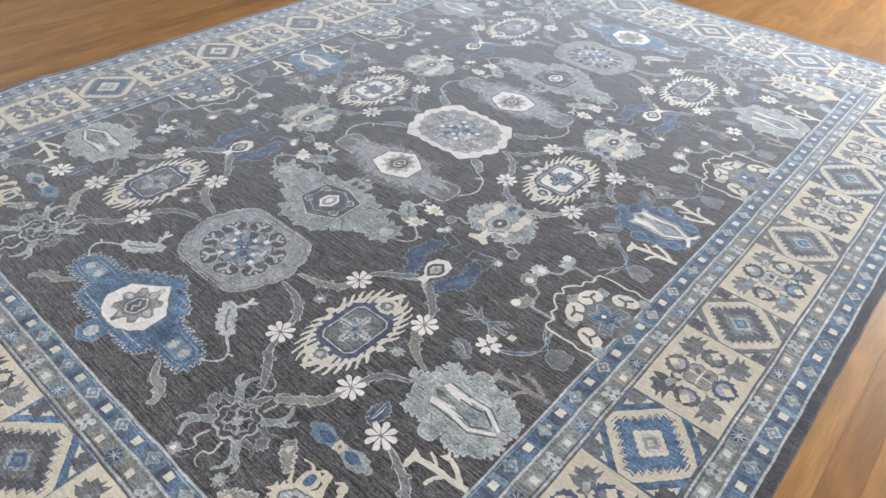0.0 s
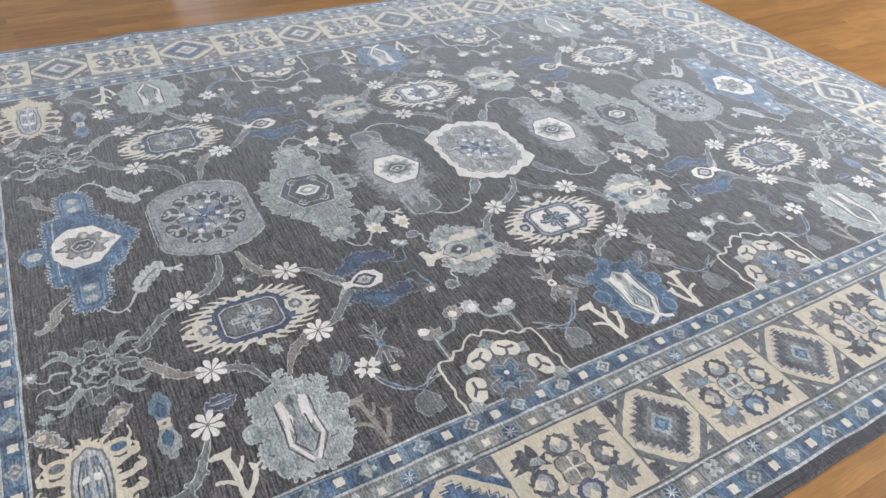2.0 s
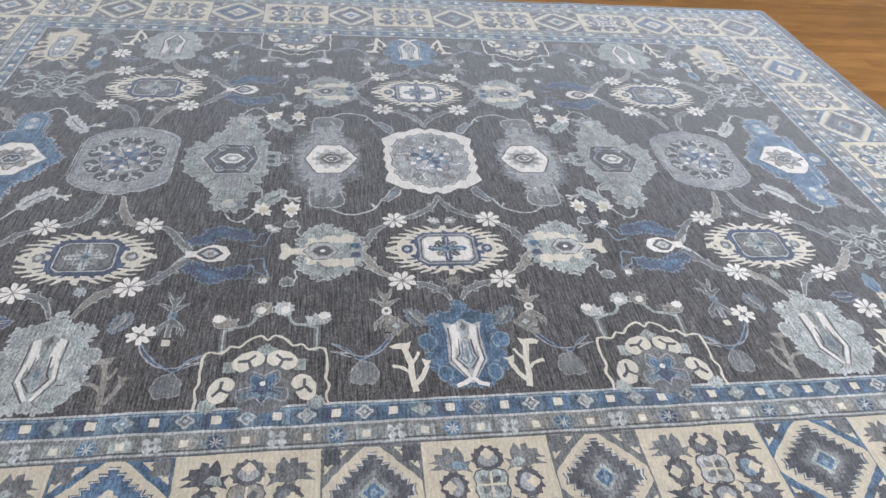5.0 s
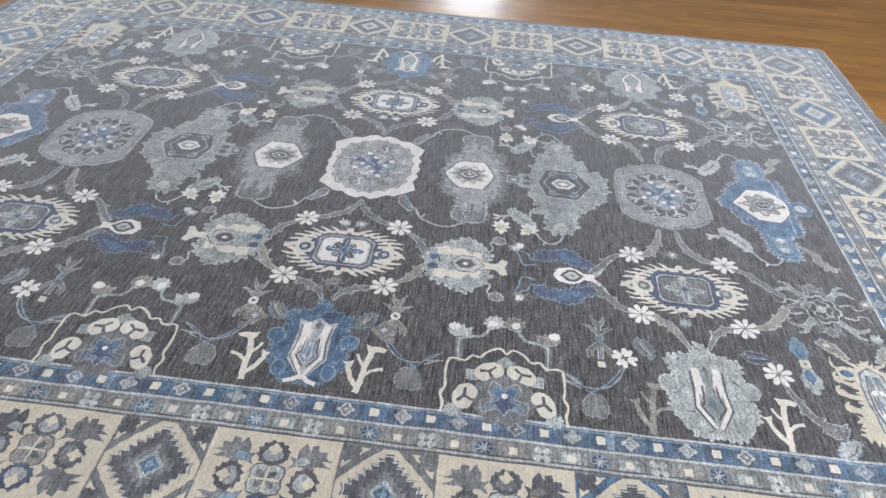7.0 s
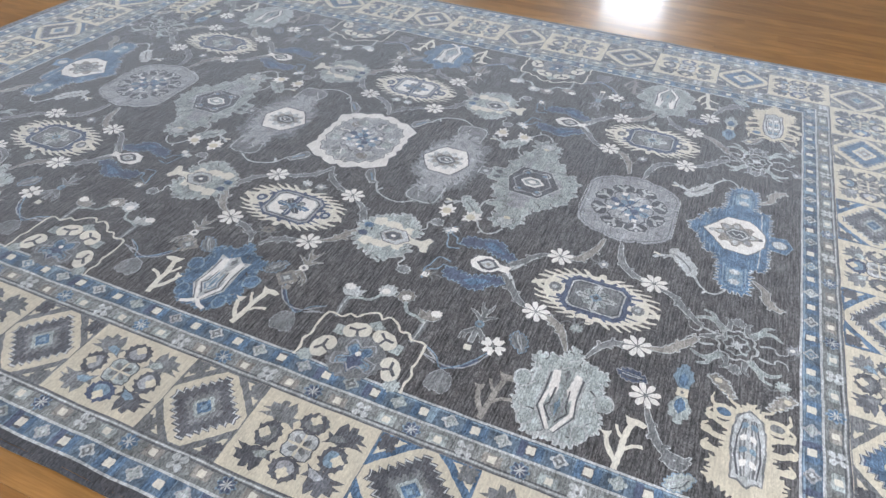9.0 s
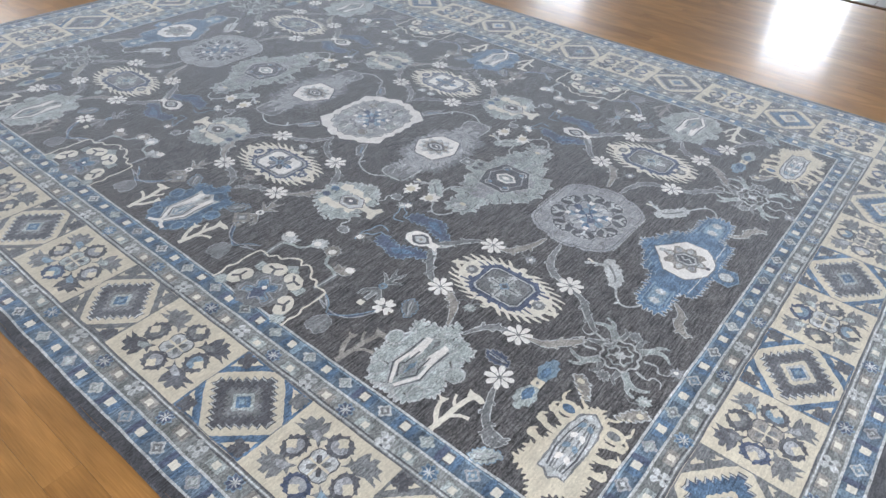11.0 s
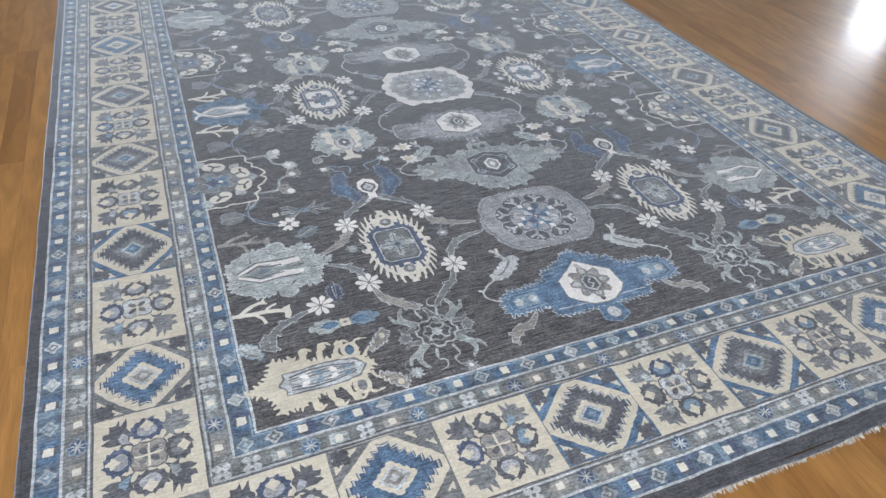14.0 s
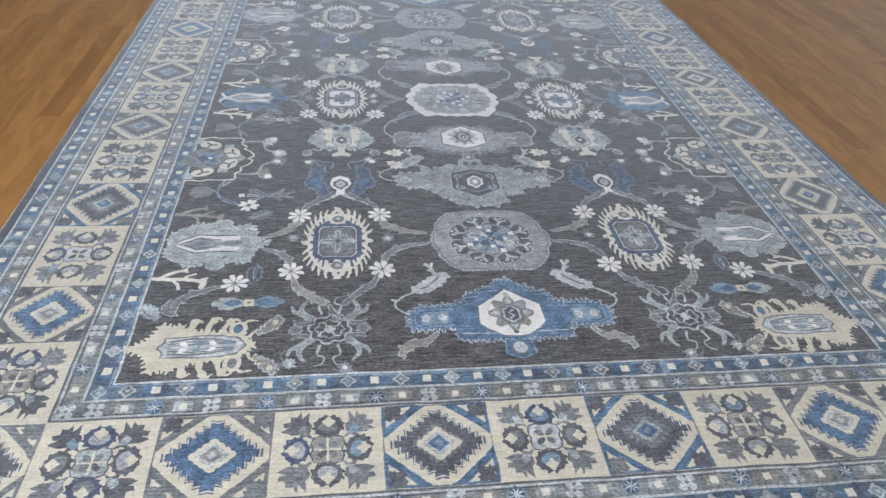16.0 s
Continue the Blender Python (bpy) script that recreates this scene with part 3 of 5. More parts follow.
def flower_panel(hu, hv):
    """Cruciform flower: a cream-crossed square, four ringed blossoms on the axes and four fingered leaves on the diagonals."""
    w = Weave("flower_panel")
    main = jig.choice(["slate", "slate", "smoke"])
    r = min(hu, hv)
    for t in range(4):
        w.into("leaf#%d" % t if t else "")
        dg = 45 + 90 * t
        sx, sy = math.copysign(1, math.cos(radians(dg))), math.copysign(1, math.sin(radians(dg)))
        at = lambda pts: [(sx * hu * (a + 0.16 * (a - b)) * 0.97, sy * hv * (b + 0.16 * (b - a)) * 0.97) for a, b in pts]
        leaf = [(0.26, 0.26), (0.34, 0.40), (0.30, 0.52), (0.40, 0.50), (0.42, 0.66), (0.52, 0.84), (0.58, 0.70), (0.60, 0.80), (0.70, 0.84), (0.70, 0.72), (0.82, 0.74), (0.80, 0.62), (0.90, 0.58), (0.74, 0.54), (0.88, 0.44), (0.66, 0.42), (0.56, 0.34), (0.40, 0.36)]
        w.fill(jig.choice([main, "slate", "smoke", "smoke"]), at(leaf), 1)
        w.fill(jig.choice(["lilac", "sky", "sage", "smoke"]), at([(0.34, 0.34), (0.40, 0.50), (0.52, 0.56), (0.60, 0.48), (0.50, 0.40)]), 2)
    for t in range(4):
        deg = 90 * t
        reach = (hu if t % 2 == 0 else hv) * 0.56
        du, dv = reach * math.cos(radians(deg)), reach * math.sin(radians(deg))
        w.into("blossom#%d" % t)
        w.fill("slate" if jig.random() < 0.7 else "navy", turned(flame(oval(r * 0.25, r * 0.30, 12), 0.024, 0.006, t), deg, du, dv), 2)
        w.fill(jig.choice(["smoke", "lilac", "sky"]), turned(oval(r * 0.15, r * 0.20, 12, -r * 0.03, 0), deg, du, dv), 3)
        w.fill("cream", turned(flower8(r * 0.135), deg, du + 0.012 * math.cos(radians(deg)), dv + 0.012 * math.sin(radians(deg))), 4)
    w.into("cross")
    w.edged(jig.choice(["mist", "sage", "taupe"]), "slate", teeth(rect(-r * 0.27, -r * 0.27, r * 0.27, r * 0.27), 0.03, 0.006), 4, 0.004)
    for t in range(4):
        w.fill(jig.choice(["smoke", "slate", "smoke"]), turned(petal(r * 0.24, r * 0.13), 45 + 90 * t), 5)
    w.line("cream", [(-r * 0.27, 0), (r * 0.27, 0)], 0.006, 6).line("cream", [(0, -r * 0.27), (0, r * 0.27)], 0.006, 6.3)
    return w


HV, HU = (PV1 - PV0) / 2, (PU1 - PU0) / 2
STOPS = (0.166, 0.416, 0.762, 1.045, 1.372, 1.625, PU0)  # joints between the panels of a side, from its middle
TINTS = {1: "slate", 3: "slate", 5: "blue"}
for sv in (1, -1):
    flower_panel(STOPS[0], HV).put(0, sv * (PV0 + HV))
    for k in range(1, 7):
        mid, half = (STOPS[k] + STOPS[k - 1]) / 2, (STOPS[k] - STOPS[k - 1]) / 2
        for su in (1, -1):
            if k % 2:
                tint = TINTS[k] if su > 0 else {1: "slate", 3: "blue", 5: "slate"}[k]
                diamond_panel(half, HV - 0.004, tint, ("blue" if k == 3 else "smoke") if sv > 0 else "smoke").put(su * mid, sv * (PV0 + HV))
            else:
                flower_panel(half, HV).put(su * mid, sv * (PV0 + HV))
ACROSS = tuple((0.2907 * k, 0.1453) for k in range(5))
for su in (1, -1):
    for k, (c, h) in enumerate(ACROSS):
        for sv in ((1, -1) if k else (1,)):
            if k % 2:
                diamond_panel(HU - 0.004, h, "blue" if k == 3 else "slate", "blue" if k == 1 else "smoke").put(su * (PU0 + HU), sv * c)
            else:
                flower_panel(HU, h).put(su * (PU0 + HU), sv * c)
    for sv in (1, -1):
        diamond_panel(HU - 0.004, HV - 0.004, "slate", "smoke").put(su * (PU0 + HU), sv * (PV0 + HV))


# ---- field motifs ----
def central_medallion():
    """White scalloped ring round pale leaves and a blue heart."""
    w = Weave("central_medallion")
    out = [(0.0, 0.222), (0.025, 0.238), (0.06, 0.226), (0.085, 0.204), (0.12, 0.205), (0.15, 0.182), (0.190, 0.150), (0.183, 0.115), (0.174, 0.09), (0.188, 0.055), (0.180, 0.03), (0.190, 0.0)]
    w.edged("white", "slate", four_way(out), 2, 0.004)
    inn = [(0.0, 0.190), (0.026, 0.196), (0.042, 0.176), (0.078, 0.178), (0.092, 0.150), (0.122, 0.150), (0.134, 0.112), (0.152, 0.096), (0.140, 0.066), (0.158, 0.036), (0.150, 0.0)]
    w.edged("mist", "slate", four_way(inn), 3, 0.0035)
    w.fill("lilac", scaled(four_way(inn), 0.955), 4)
    for t in range(12):
        d = 30 * t + 8
        du, dv = 0.098 * math.cos(radians(d)), 0.122 * math.sin(radians(d))
        leaf = flame(turned(scaled(LEAF, 0.058, 0.085), d + (40 if t % 2 else -40), du, dv), 0.02, 0.004, t)
        w.edged(("sage", "mist", "taupe", "sage", "smoke")[t % 5], "mist" if t % 5 != 1 else "smoke", leaf, 4.6, 0.003)
        w.line("white" if t % 3 == 0 else "mist", turned(smooth([(-0.02, 0.014), (0.0, 0.024), (0.024, 0.012), (0.036, 0.022)], 4), d, du, dv), 0.0055, 5.4)
    w.veins(("white", "smoke", "mist"), scaled(four_way(inn), 0.94), 22, 5.2, 33, 0.78, 0.98)
    w.into("blue_heart")
    blue_heart(w, 0.088, 6)
    return w


def blue_heart(w, r, layer):
    """Blue blossom built of rings of small petals with white knots."""
    w.fill("slate", scaled(star(8, r * 0.95, r * 1.12), 0.95, 1.15), layer)
    w.fill("lilac", scaled(star(8, r * 0.85, r * 1.04), 0.95, 1.15), layer + 0.5)
    tones = ("sky", "blue", "mist", "sky", "navy", "sky", "mist", "blue")
    for t in range(8):
        d = radians(45 * t + 22)
        w.fill(tones[t], turned(scaled(petal(r * 0.46, r * 0.36), 1), 45 * t + 22, r * 0.46 * math.cos(d), r * 0.55 * math.sin(d)), layer + 1)
        w.fill(tones[(t + 3) % 8], turned(scaled(petal(r * 0.4, r * 0.3), 1), 45 * t, r * 0.14 * math.cos(d - 0.39), r * 0.17 * math.sin(d - 0.39)), layer + 2)
        w.line("navy", turned([(r * 0.2, 0), (r * 0.85, 0)], 45 * t + 22), 0.004, layer + 3)
        if t % 2:
            w.fill("white", scaled(knot(), 0.78, 0.78, r * 0.86 * math.cos(d), r * 0.98 * math.sin(d)), layer + 4)
        else:
            w.fill("white", scaled(knot(), 0.6, 0.6, r * 0.52 * math.cos(d - 0.39), r * 0.6 * math.sin(d - 0.39)), layer + 4)
    w.fill("navy", flower8(r * 0.2), layer + 4).fill("mist", flower8(r * 0.09), layer + 5)


def hexagon(ru, rv, flat=0.45):
    return [(ru, 0), (ru * flat, rv), (-ru * flat, rv), (-ru, 0), (-ru * flat, -rv), (ru * flat, -rv)]


def smoke_hexagon():
    """White hexagon with a dark eye on a faint smoky cross of leaves."""
    w = Weave("smoke_palmette")
    half = [(0.165, 0.0), (0.172, 0.045), (0.155, 0.10), (0.160, 0.165), (0.115, 0.185), (0.095, 0.20), (0.092, 0.30), (0.050, 0.325), (-0.022, 0.318), (-0.050, 0.285), (-0.030, 0.215),
            (-0.034, 0.165), (-0.085, 0.15), (-0.118, 0.105), (-0.105, 0.055), (-0.125, 0.0)]
    body = [(a * 0.92, b) for a, b in mirrored(half)]
    w.fill("smoke", flame(body, 0.024, 0.013, 5), 1)
    w.fill("lilac", flame(scaled(body, 0.80, 0.74), 0.03, 0.022, 9), 1.4)
    w.veins(("mist", "smoke", "lilac", "field"), scaled(body, 0.98), 34, 2.0, 6, 0.6, 0.98)
    for sb in (1, -1):
        w.line("mist", smooth([(0.082, sb * 0.19), (0.080, sb * 0.295), (0.045, sb * 0.318), (-0.02, sb * 0.312), (-0.045, sb * 0.282), (-0.028, sb * 0.215)], 4), 0.005, 2)
        w.line("smoke", [(0.03, sb * 0.20), (0.03, sb * 0.30)], 0.012, 2.2)
        w.line("mist", smooth([(0.0, sb * 0.20), (0.012, sb * 0.24), (-0.006, sb * 0.26), (0.01, sb * 0.29)], 4), 0.005, 2.4)
    w.edged("smoke", "mist", [(0.158, 0.024), (0.205, 0.024), (0.205, -0.024), (0.158, -0.024)], 2, 0.005)
    w.fill("mist", oval(0.012, 0.010, 8, 0.182, 0), 3)
    w.into("white_hexagon")
    hexa = [(0.104, 0.0), (0.078, 0.062), (0.058, 0.098), (-0.034, 0.098), (-0.058, 0.070), (-0.098, 0.0), (-0.058, -0.070), (-0.034, -0.098), (0.058, -0.098), (0.078, -0.062)]
    w.edged("white", "slate", hexa, 4, 0.006)
    w.fill("mist", scaled(star(10, 0.060, 0.080, 0.6), 1.0, 0.9), 5)
    w.fill("taupe", scaled(star(8, 0.044, 0.060, 0.75), 1.05, 0.8), 5.5)
    w.fill("slate", hexagon(0.047, 0.033, 0.45), 6)
    w.fill("mist", hexagon(0.037, 0.022, 0.4), 7)
    w.fill("slate", hexagon(0.027, 0.014, 0.4), 8)
    w.fill("white", [(0.016, 0.0), (-0.004, 0.009), (0.0, 0.0), (-0.010, -0.007)], 9)
    return w


def grey_palmette():
    """Dark hexagon on a pale, fiercely serrated cross."""
    w = Weave("grey_palmette")
    half = [(0.158, 0.0), (0.172, 0.035), (0.146, 0.062), (0.154, 0.098), (0.104, 0.108), (0.082, 0.126), (0.096, 0.160), (0.050, 0.166), (0.032, 0.186), (0.046, 0.225), (0.020, 0.236), (0.034, 0.292),
            (0.006, 0.318), (-0.052, 0.322), (-0.066, 0.290), (-0.044, 0.240), (-0.078, 0.222), (-0.096, 0.186), (-0.072, 0.156), (-0.116, 0.132), (-0.104, 0.090), (-0.128, 0.062), (-0.108, 0.028), (-0.112, 0.0)]
    full = mirrored(half)
    w.edged("sage", "mist", flame(full, 0.036, 0.026, 8), 1, 0.0055)
    w.fill("lilac", scaled(full, 0.72, 0.62), 2)
    w.veins(("mist", "field", "smoke", "mist"), scaled(full, 0.97), 44, 2.5, 10, 0.55, 0.97)
    for sb in (1, -1):
        w.edged("mist", "smoke", flame(oval(0.030, 0.022, 10, -0.018, sb * 0.292), 0.02, 0.006, 4), 2.6, 0.004)
        w.fill("cream", oval(0.014, 0.009, 8, -0.018, sb * 0.270), 3.4)
        w.line("mist", smooth([(-0.085, sb * 0.17), (-0.125, sb * 0.20), (-0.135, sb * 0.26), (-0.155, sb * 0.30)], 4), 0.007, 1)
    w.edged("sage", "mist", [(-0.115, 0.034), (-0.135, 0.048), (-0.178, 0.044), (-0.186, 0.0), (-0.178, -0.044), (-0.135, -0.048), (-0.115, -0.034)], 1.2, 0.0055)
    for sb in (1, -1):
        w.fill("slate", oval(0.016, 0.013, 10, -0.148, sb * 0.019), 2.4)
    w.into("dark_hexagon")
    w.edged("slate", "mist", [(0.110, 0.0), (0.052, 0.100), (-0.070, 0.096), (-0.098, 0.0), (-0.070, -0.096), (0.052, -0.100)], 3, 0.006)
    w.line("lilac", resample(hexagon(0.078, 0.076, 0.5), 0.04), 0.005, 5, closed=True)
    for sa in (1, -1):
        for sb in (1, -1):
            w.line("mist", smooth([(sa * 0.020, sb * 0.072), (sa * 0.040, sb * 0.086), (sa * 0.058, sb * 0.066), (sa * 0.040, sb * 0.050)], 4), 0.006, 6)
            w.fill("sky", oval(0.010, 0.008, 8, sa * 0.036, sb * 0.062), 6.4)
    w.fill("white", hexagon(0.050, 0.034, 0.4), 6)
    w.fill("sage", hexagon(0.038, 0.024, 0.4), 7)
    w.fill("white", hexagon(0.020, 0.011, 0.4), 8)
    return w


def lilac_medallion():
    """Pale eight-sided medallion: eight dark cartouches with forked sprays round a blue heart."""
    w = Weave("lilac_medallion")
    out = [(0.0, 0.226), (0.040, 0.222), (0.060, 0.206), (0.098, 0.204), (0.116, 0.190), (0.140, 0.178), (0.168, 0.150), (0.176, 0.122), (0.174, 0.0)]
    w.edged("lilac", "mist", teeth(four_way(out), 0.018, 0.004), 1, 0.005)
    w.line("smoke", resample(scaled(four_way(out), 0.955), 0.02), 0.004, 2, closed=True)
    w.veins(("mist", "smoke", "mist"), scaled(four_way(out), 0.93), 30, 2.6, 31, 0.8, 0.97)
    for t in range(8):
        d = radians(45 * t + 22.5)
        cu, cv = 0.112 * math.cos(d), 0.126 * math.sin(d)
        deg = math.degrees(math.atan2(cv, cu))
        crescent = [(0.030, -0.030), (0.034, 0.0), (0.030, 0.030), (0.012, 0.046), (-0.010, 0.040), (-0.022, 0.022), (-0.026, 0.0), (-0.022, -0.022), (-0.010, -0.040), (0.012, -0.046)]
        w.edged("slate", "mist", turned(crescent, deg, cu, cv), 3, 0.003)
        w.line("mist", turned([(-0.022, 0), (0.002, 0), (0.022, 0.024)], deg, cu, cv), 0.013, 4.4)
        w.line("mist", turned([(0.0, 0), (0.022, -0.024)], deg, cu, cv), 0.013, 4.7)
        w.fill("mist", turned(oval(0.007, 0.006, 8), deg, cu + 0.024 * math.cos(d), cv + 0.026 * math.sin(d)), 5)
    w.into("blue_heart")
    blue_heart(w, 0.090, 6)
    return w


def blue_flower():
    """White drop-shaped hexagon with a dark eye on a comb-edged blue cross."""
    w = Weave("blue_flower")
    half = [(-0.168, 0.0), (-0.162, 0.032), (-0.138, 0.034), (-0.130, 0.080), (-0.106, 0.092), (-0.104, 0.138), (-0.066, 0.140), (-0.048, 0.190), (-0.042, 0.300), (-0.014, 0.330), (0.040, 0.328),
            (0.054, 0.295), (0.050, 0.205), (0.056, 0.176), (0.090, 0.186), (0.106, 0.160), (0.104, 0.055), (0.112, 0.0)]
    full = mirrored(half)
    w.edged("blue", "mist", flame(full, 0.018, 0.016, 12, 0.1), 1, 0.0035)
    w.veins(("sky", "navy", "sky"), scaled(full, 0.99), 26, 2.6, 13, 0.72, 0.97, 0.022)
    for sb in (1, -1):
        wing = [(-0.034, sb * 0.185), (-0.030, sb * 0.295), (-0.008, sb * 0.316), (0.034, sb * 0.314), (0.044, sb * 0.285), (0.040, sb * 0.190)]
        w.line("sky", wing, 0.0045, 2.4)
        w.fill("sky", scaled(wing, 0.78, 0.72, 0.002, sb * 0.072), 2.2)
        for k in range(2):
            w.fill("mist", flame(oval(0.017, 0.014, 8, 0.006, sb * (0.225 + 0.054 * k)), 0.014, 0.004, k), 3)
        w.line("mist", [(0.082, sb * 0.05), (0.078, sb * 0.172)], 0.004, 2.8)
        w.line("sky", [(-0.118, sb * 0.02), (-0.112, sb * 0.086), (-0.09, sb * 0.10), (-0.086, sb * 0.145)], 0.0045, 2.8)
    w.edged("blue", "sky", [(0.112, -0.040), (0.168, -0.044), (0.190, 0.0), (0.168, 0.044), (0.112, 0.040)], 0.8, 0.005)
    w.edged("mist", "smoke", oval(0.024, 0.022, 12, 0.146, 0), 2.2, 0.004)
    w.into("cream_hexagon")
    hexa = [(-0.122, 0.0), (-0.084, 0.044), (-0.042, 0.104), (0.036, 0.108), (0.066, 0.080), (0.092, 0.040), (0.096, 0.0)]
    w.edged("white", "smoke", mirrored(hexa), 4, 0.004)
    w.fill("taupe", scaled(star(8, 0.058, 0.080, 0.7), 0.98, 0.95, -0.006, 0), 6)
    for t in range(8):
        d = radians(45 * t)
        w.fill(("mist", "lilac", "mist", "taupe")[t % 4], turned(scaled(LEAF, 0.034, 0.046), 45 * t, -0.006 + 0.038 * math.cos(d), 0.036 * math.sin(d)), 6.7)
    w.fill("smoke", hexagon(0.050, 0.038, 0.5), 7)
    w.fill("mist", hexagon(0.041, 0.029, 0.5), 7.6)
    w.fill("slate", hexagon(0.034, 0.023, 0.5), 8)
    w.line("mist", [(0.022, 0.009), (0.008, -0.008), (-0.004, 0.008), (-0.018, -0.008)], 0.007, 9)
    w.fill("slate", oval(0.009, 0.010, 8, 0.078, 0), 6)
    w.fill("mist", oval(0.014, 0.012, 8, -0.090, 0), 6)
    return w


def barbed_oval(light):
    """Cream oval of flame barbs over a dark blue band, with an eight-sided heart and an eye at either end."""
    w = Weave("barbed_oval")

    def at(t, f):
        c, s = math.cos(t), math.sin(t)
        tip = 1 + 0.13 * max(0.0, abs(c) - 0.7) / 0.3
        return f * tip * 0.160 * math.copysign(abs(c) ** 0.88, c), f * 0.112 * math.copysign(abs(s) ** 0.74, s)

    w.fill("ivory", [at(2 * math.pi * i / 64, 0.96) for i in range(64)], 1)
    w.fill("navy", four_way([(0, 0.089), (0.080, 0.086), (0.108, 0.060), (0.112, 0.024), (0.104, 0.0)]), 2)
    n = 30
    inner, dark = [], []
    for i in range(n):
        t = 2 * math.pi * (i + 0.5) / n
        s = math.copysign(1, math.sin(t) * math.cos(t))
        lean = -0.13 * s * (abs(math.sin(2 * t)) > 0.05)
        h = 1.13 + 0.07 * jig.random()
        w.into("barb#%d" % i).fill("ivory", [at(t - 0.085, 0.93), at(t + lean * 0.5 - 0.06, 1.06), at(t + lean - 0.02, h), at(t + lean + 0.03, h), at(t + lean * 0.5 + 0.035, 1.06), at(t + 0.045, 0.93)], 1)
        if abs(math.cos(t)) < 0.92:
            g = 0.86 + 0.05 * jig.random()
            dark.append([at(t - 0.058, 0.72), at(t + lean * 0.7 - 0.036, g + 0.03), at(t + lean * 0.7 + 0.026, g), at(t + 0.050, 0.72)])
    w.shapes.append(("", "navy", dark, 2))
    for sa in (1, -1):
        w.into("eye" if sa > 0 else "eye#1")
        w.fill("navy" if light else "smoke", flame(oval(0.020, 0.022, 10, sa * 0.138, 0), 0.014, 0.004, 7), 4)
        w.fill("mist", oval(0.010, 0.010, 10, sa * 0.140, 0), 5)
        for sb in (1, -1):
            w.fill("navy", turned(scaled(LEAF, 0.030, 0.034), 180 + 35 * sa * sb if sa > 0 else 35 * sb, sa * 0.128, sb * 0.030), 4)
    w.into("heart")
    w.fill("lilac" if light else "navy", four_way([(0, 0.078), (0.074, 0.078), (0.099, 0.058), (0.099, 0)]), 4)
    w.fill("slate" if light else "mist", four_way([(0, 0.070), (0.070, 0.070), (0.091, 0.052), (0.091, 0)]), 5)
    w.fill("mist" if light else "slate", four_way([(0, 0.065), (0.066, 0.065), (0.086, 0.048), (0.086, 0)]), 6)
    w.fill("white" if light else "smoke", four_way([(0, 0.060), (0.062, 0.060), (0.080, 0.044), (0.080, 0)]), 7)
    for t in range(8):
        ln = (0.064, 0.048)[t % 2]
        w.fill(("blue", "slate", "navy", "smoke")[t % 4] if light else ("mist", "sage")[t % 2], flame(turned(petal(ln, 0.024), 45 * t), 0.014, 0.005, t), 8)
        w.line("mist" if light else "slate", turned([(0.02, 0), (ln * 0.9, 0.003)], 45 * t), 0.0035, 9)
    w.fill("sky", flower8(0.020), 9.5).fill("navy" if light else "slate", flower8(0.011), 10)
    return w


def rosette():
    """White eight-petalled flower, petals parted by thin dark lines."""
    w = Weave("white_rosette")
    t0 = jig.uniform(12, 30)
    w.fill("white", turned(star(8, 0.020, 0.046, 0.66), t0), 7)
    for t in range(4):
        w.line("smoke", turned([(-0.026, 0), (0.026, 0)], t0 + 22.5 + 45 * t), 0.0032, 7.5)
    w.fill("smoke", oval(0.006, 0.006, 8), 8)
    return w


def square_rosette():
    """White flower of four split petals."""
    w = Weave("cross_rosette")
    for t in range(4):
        w.fill("white", turned([(0.006, 0), (0.014, 0.014), (0.036, 0.019), (0.040, 0.008), (0.030, 0.0), (0.040, -0.008), (0.036, -0.019), (0.014, -0.014)], 20 + 90 * t), 7)
    w.fill("smoke", oval(0.006, 0.006, 8), 8)
    return w


def burst():
    """White tulip-like burst with pointed petals."""
    w = Weave("white_burst")
    for t, (ln, d) in enumerate(((0.05, -90), (0.046, -50), (0.046, -130), (0.036, -10), (0.036, 190), (0.045, 90), (0.034, 50), (0.034, 130))):
        w.fill("white", turned(scaled(LEAF, ln, ln * 0.85), d), 7)
    w.fill("cream", oval(0.018, 0.018, 10), 8)
    return w


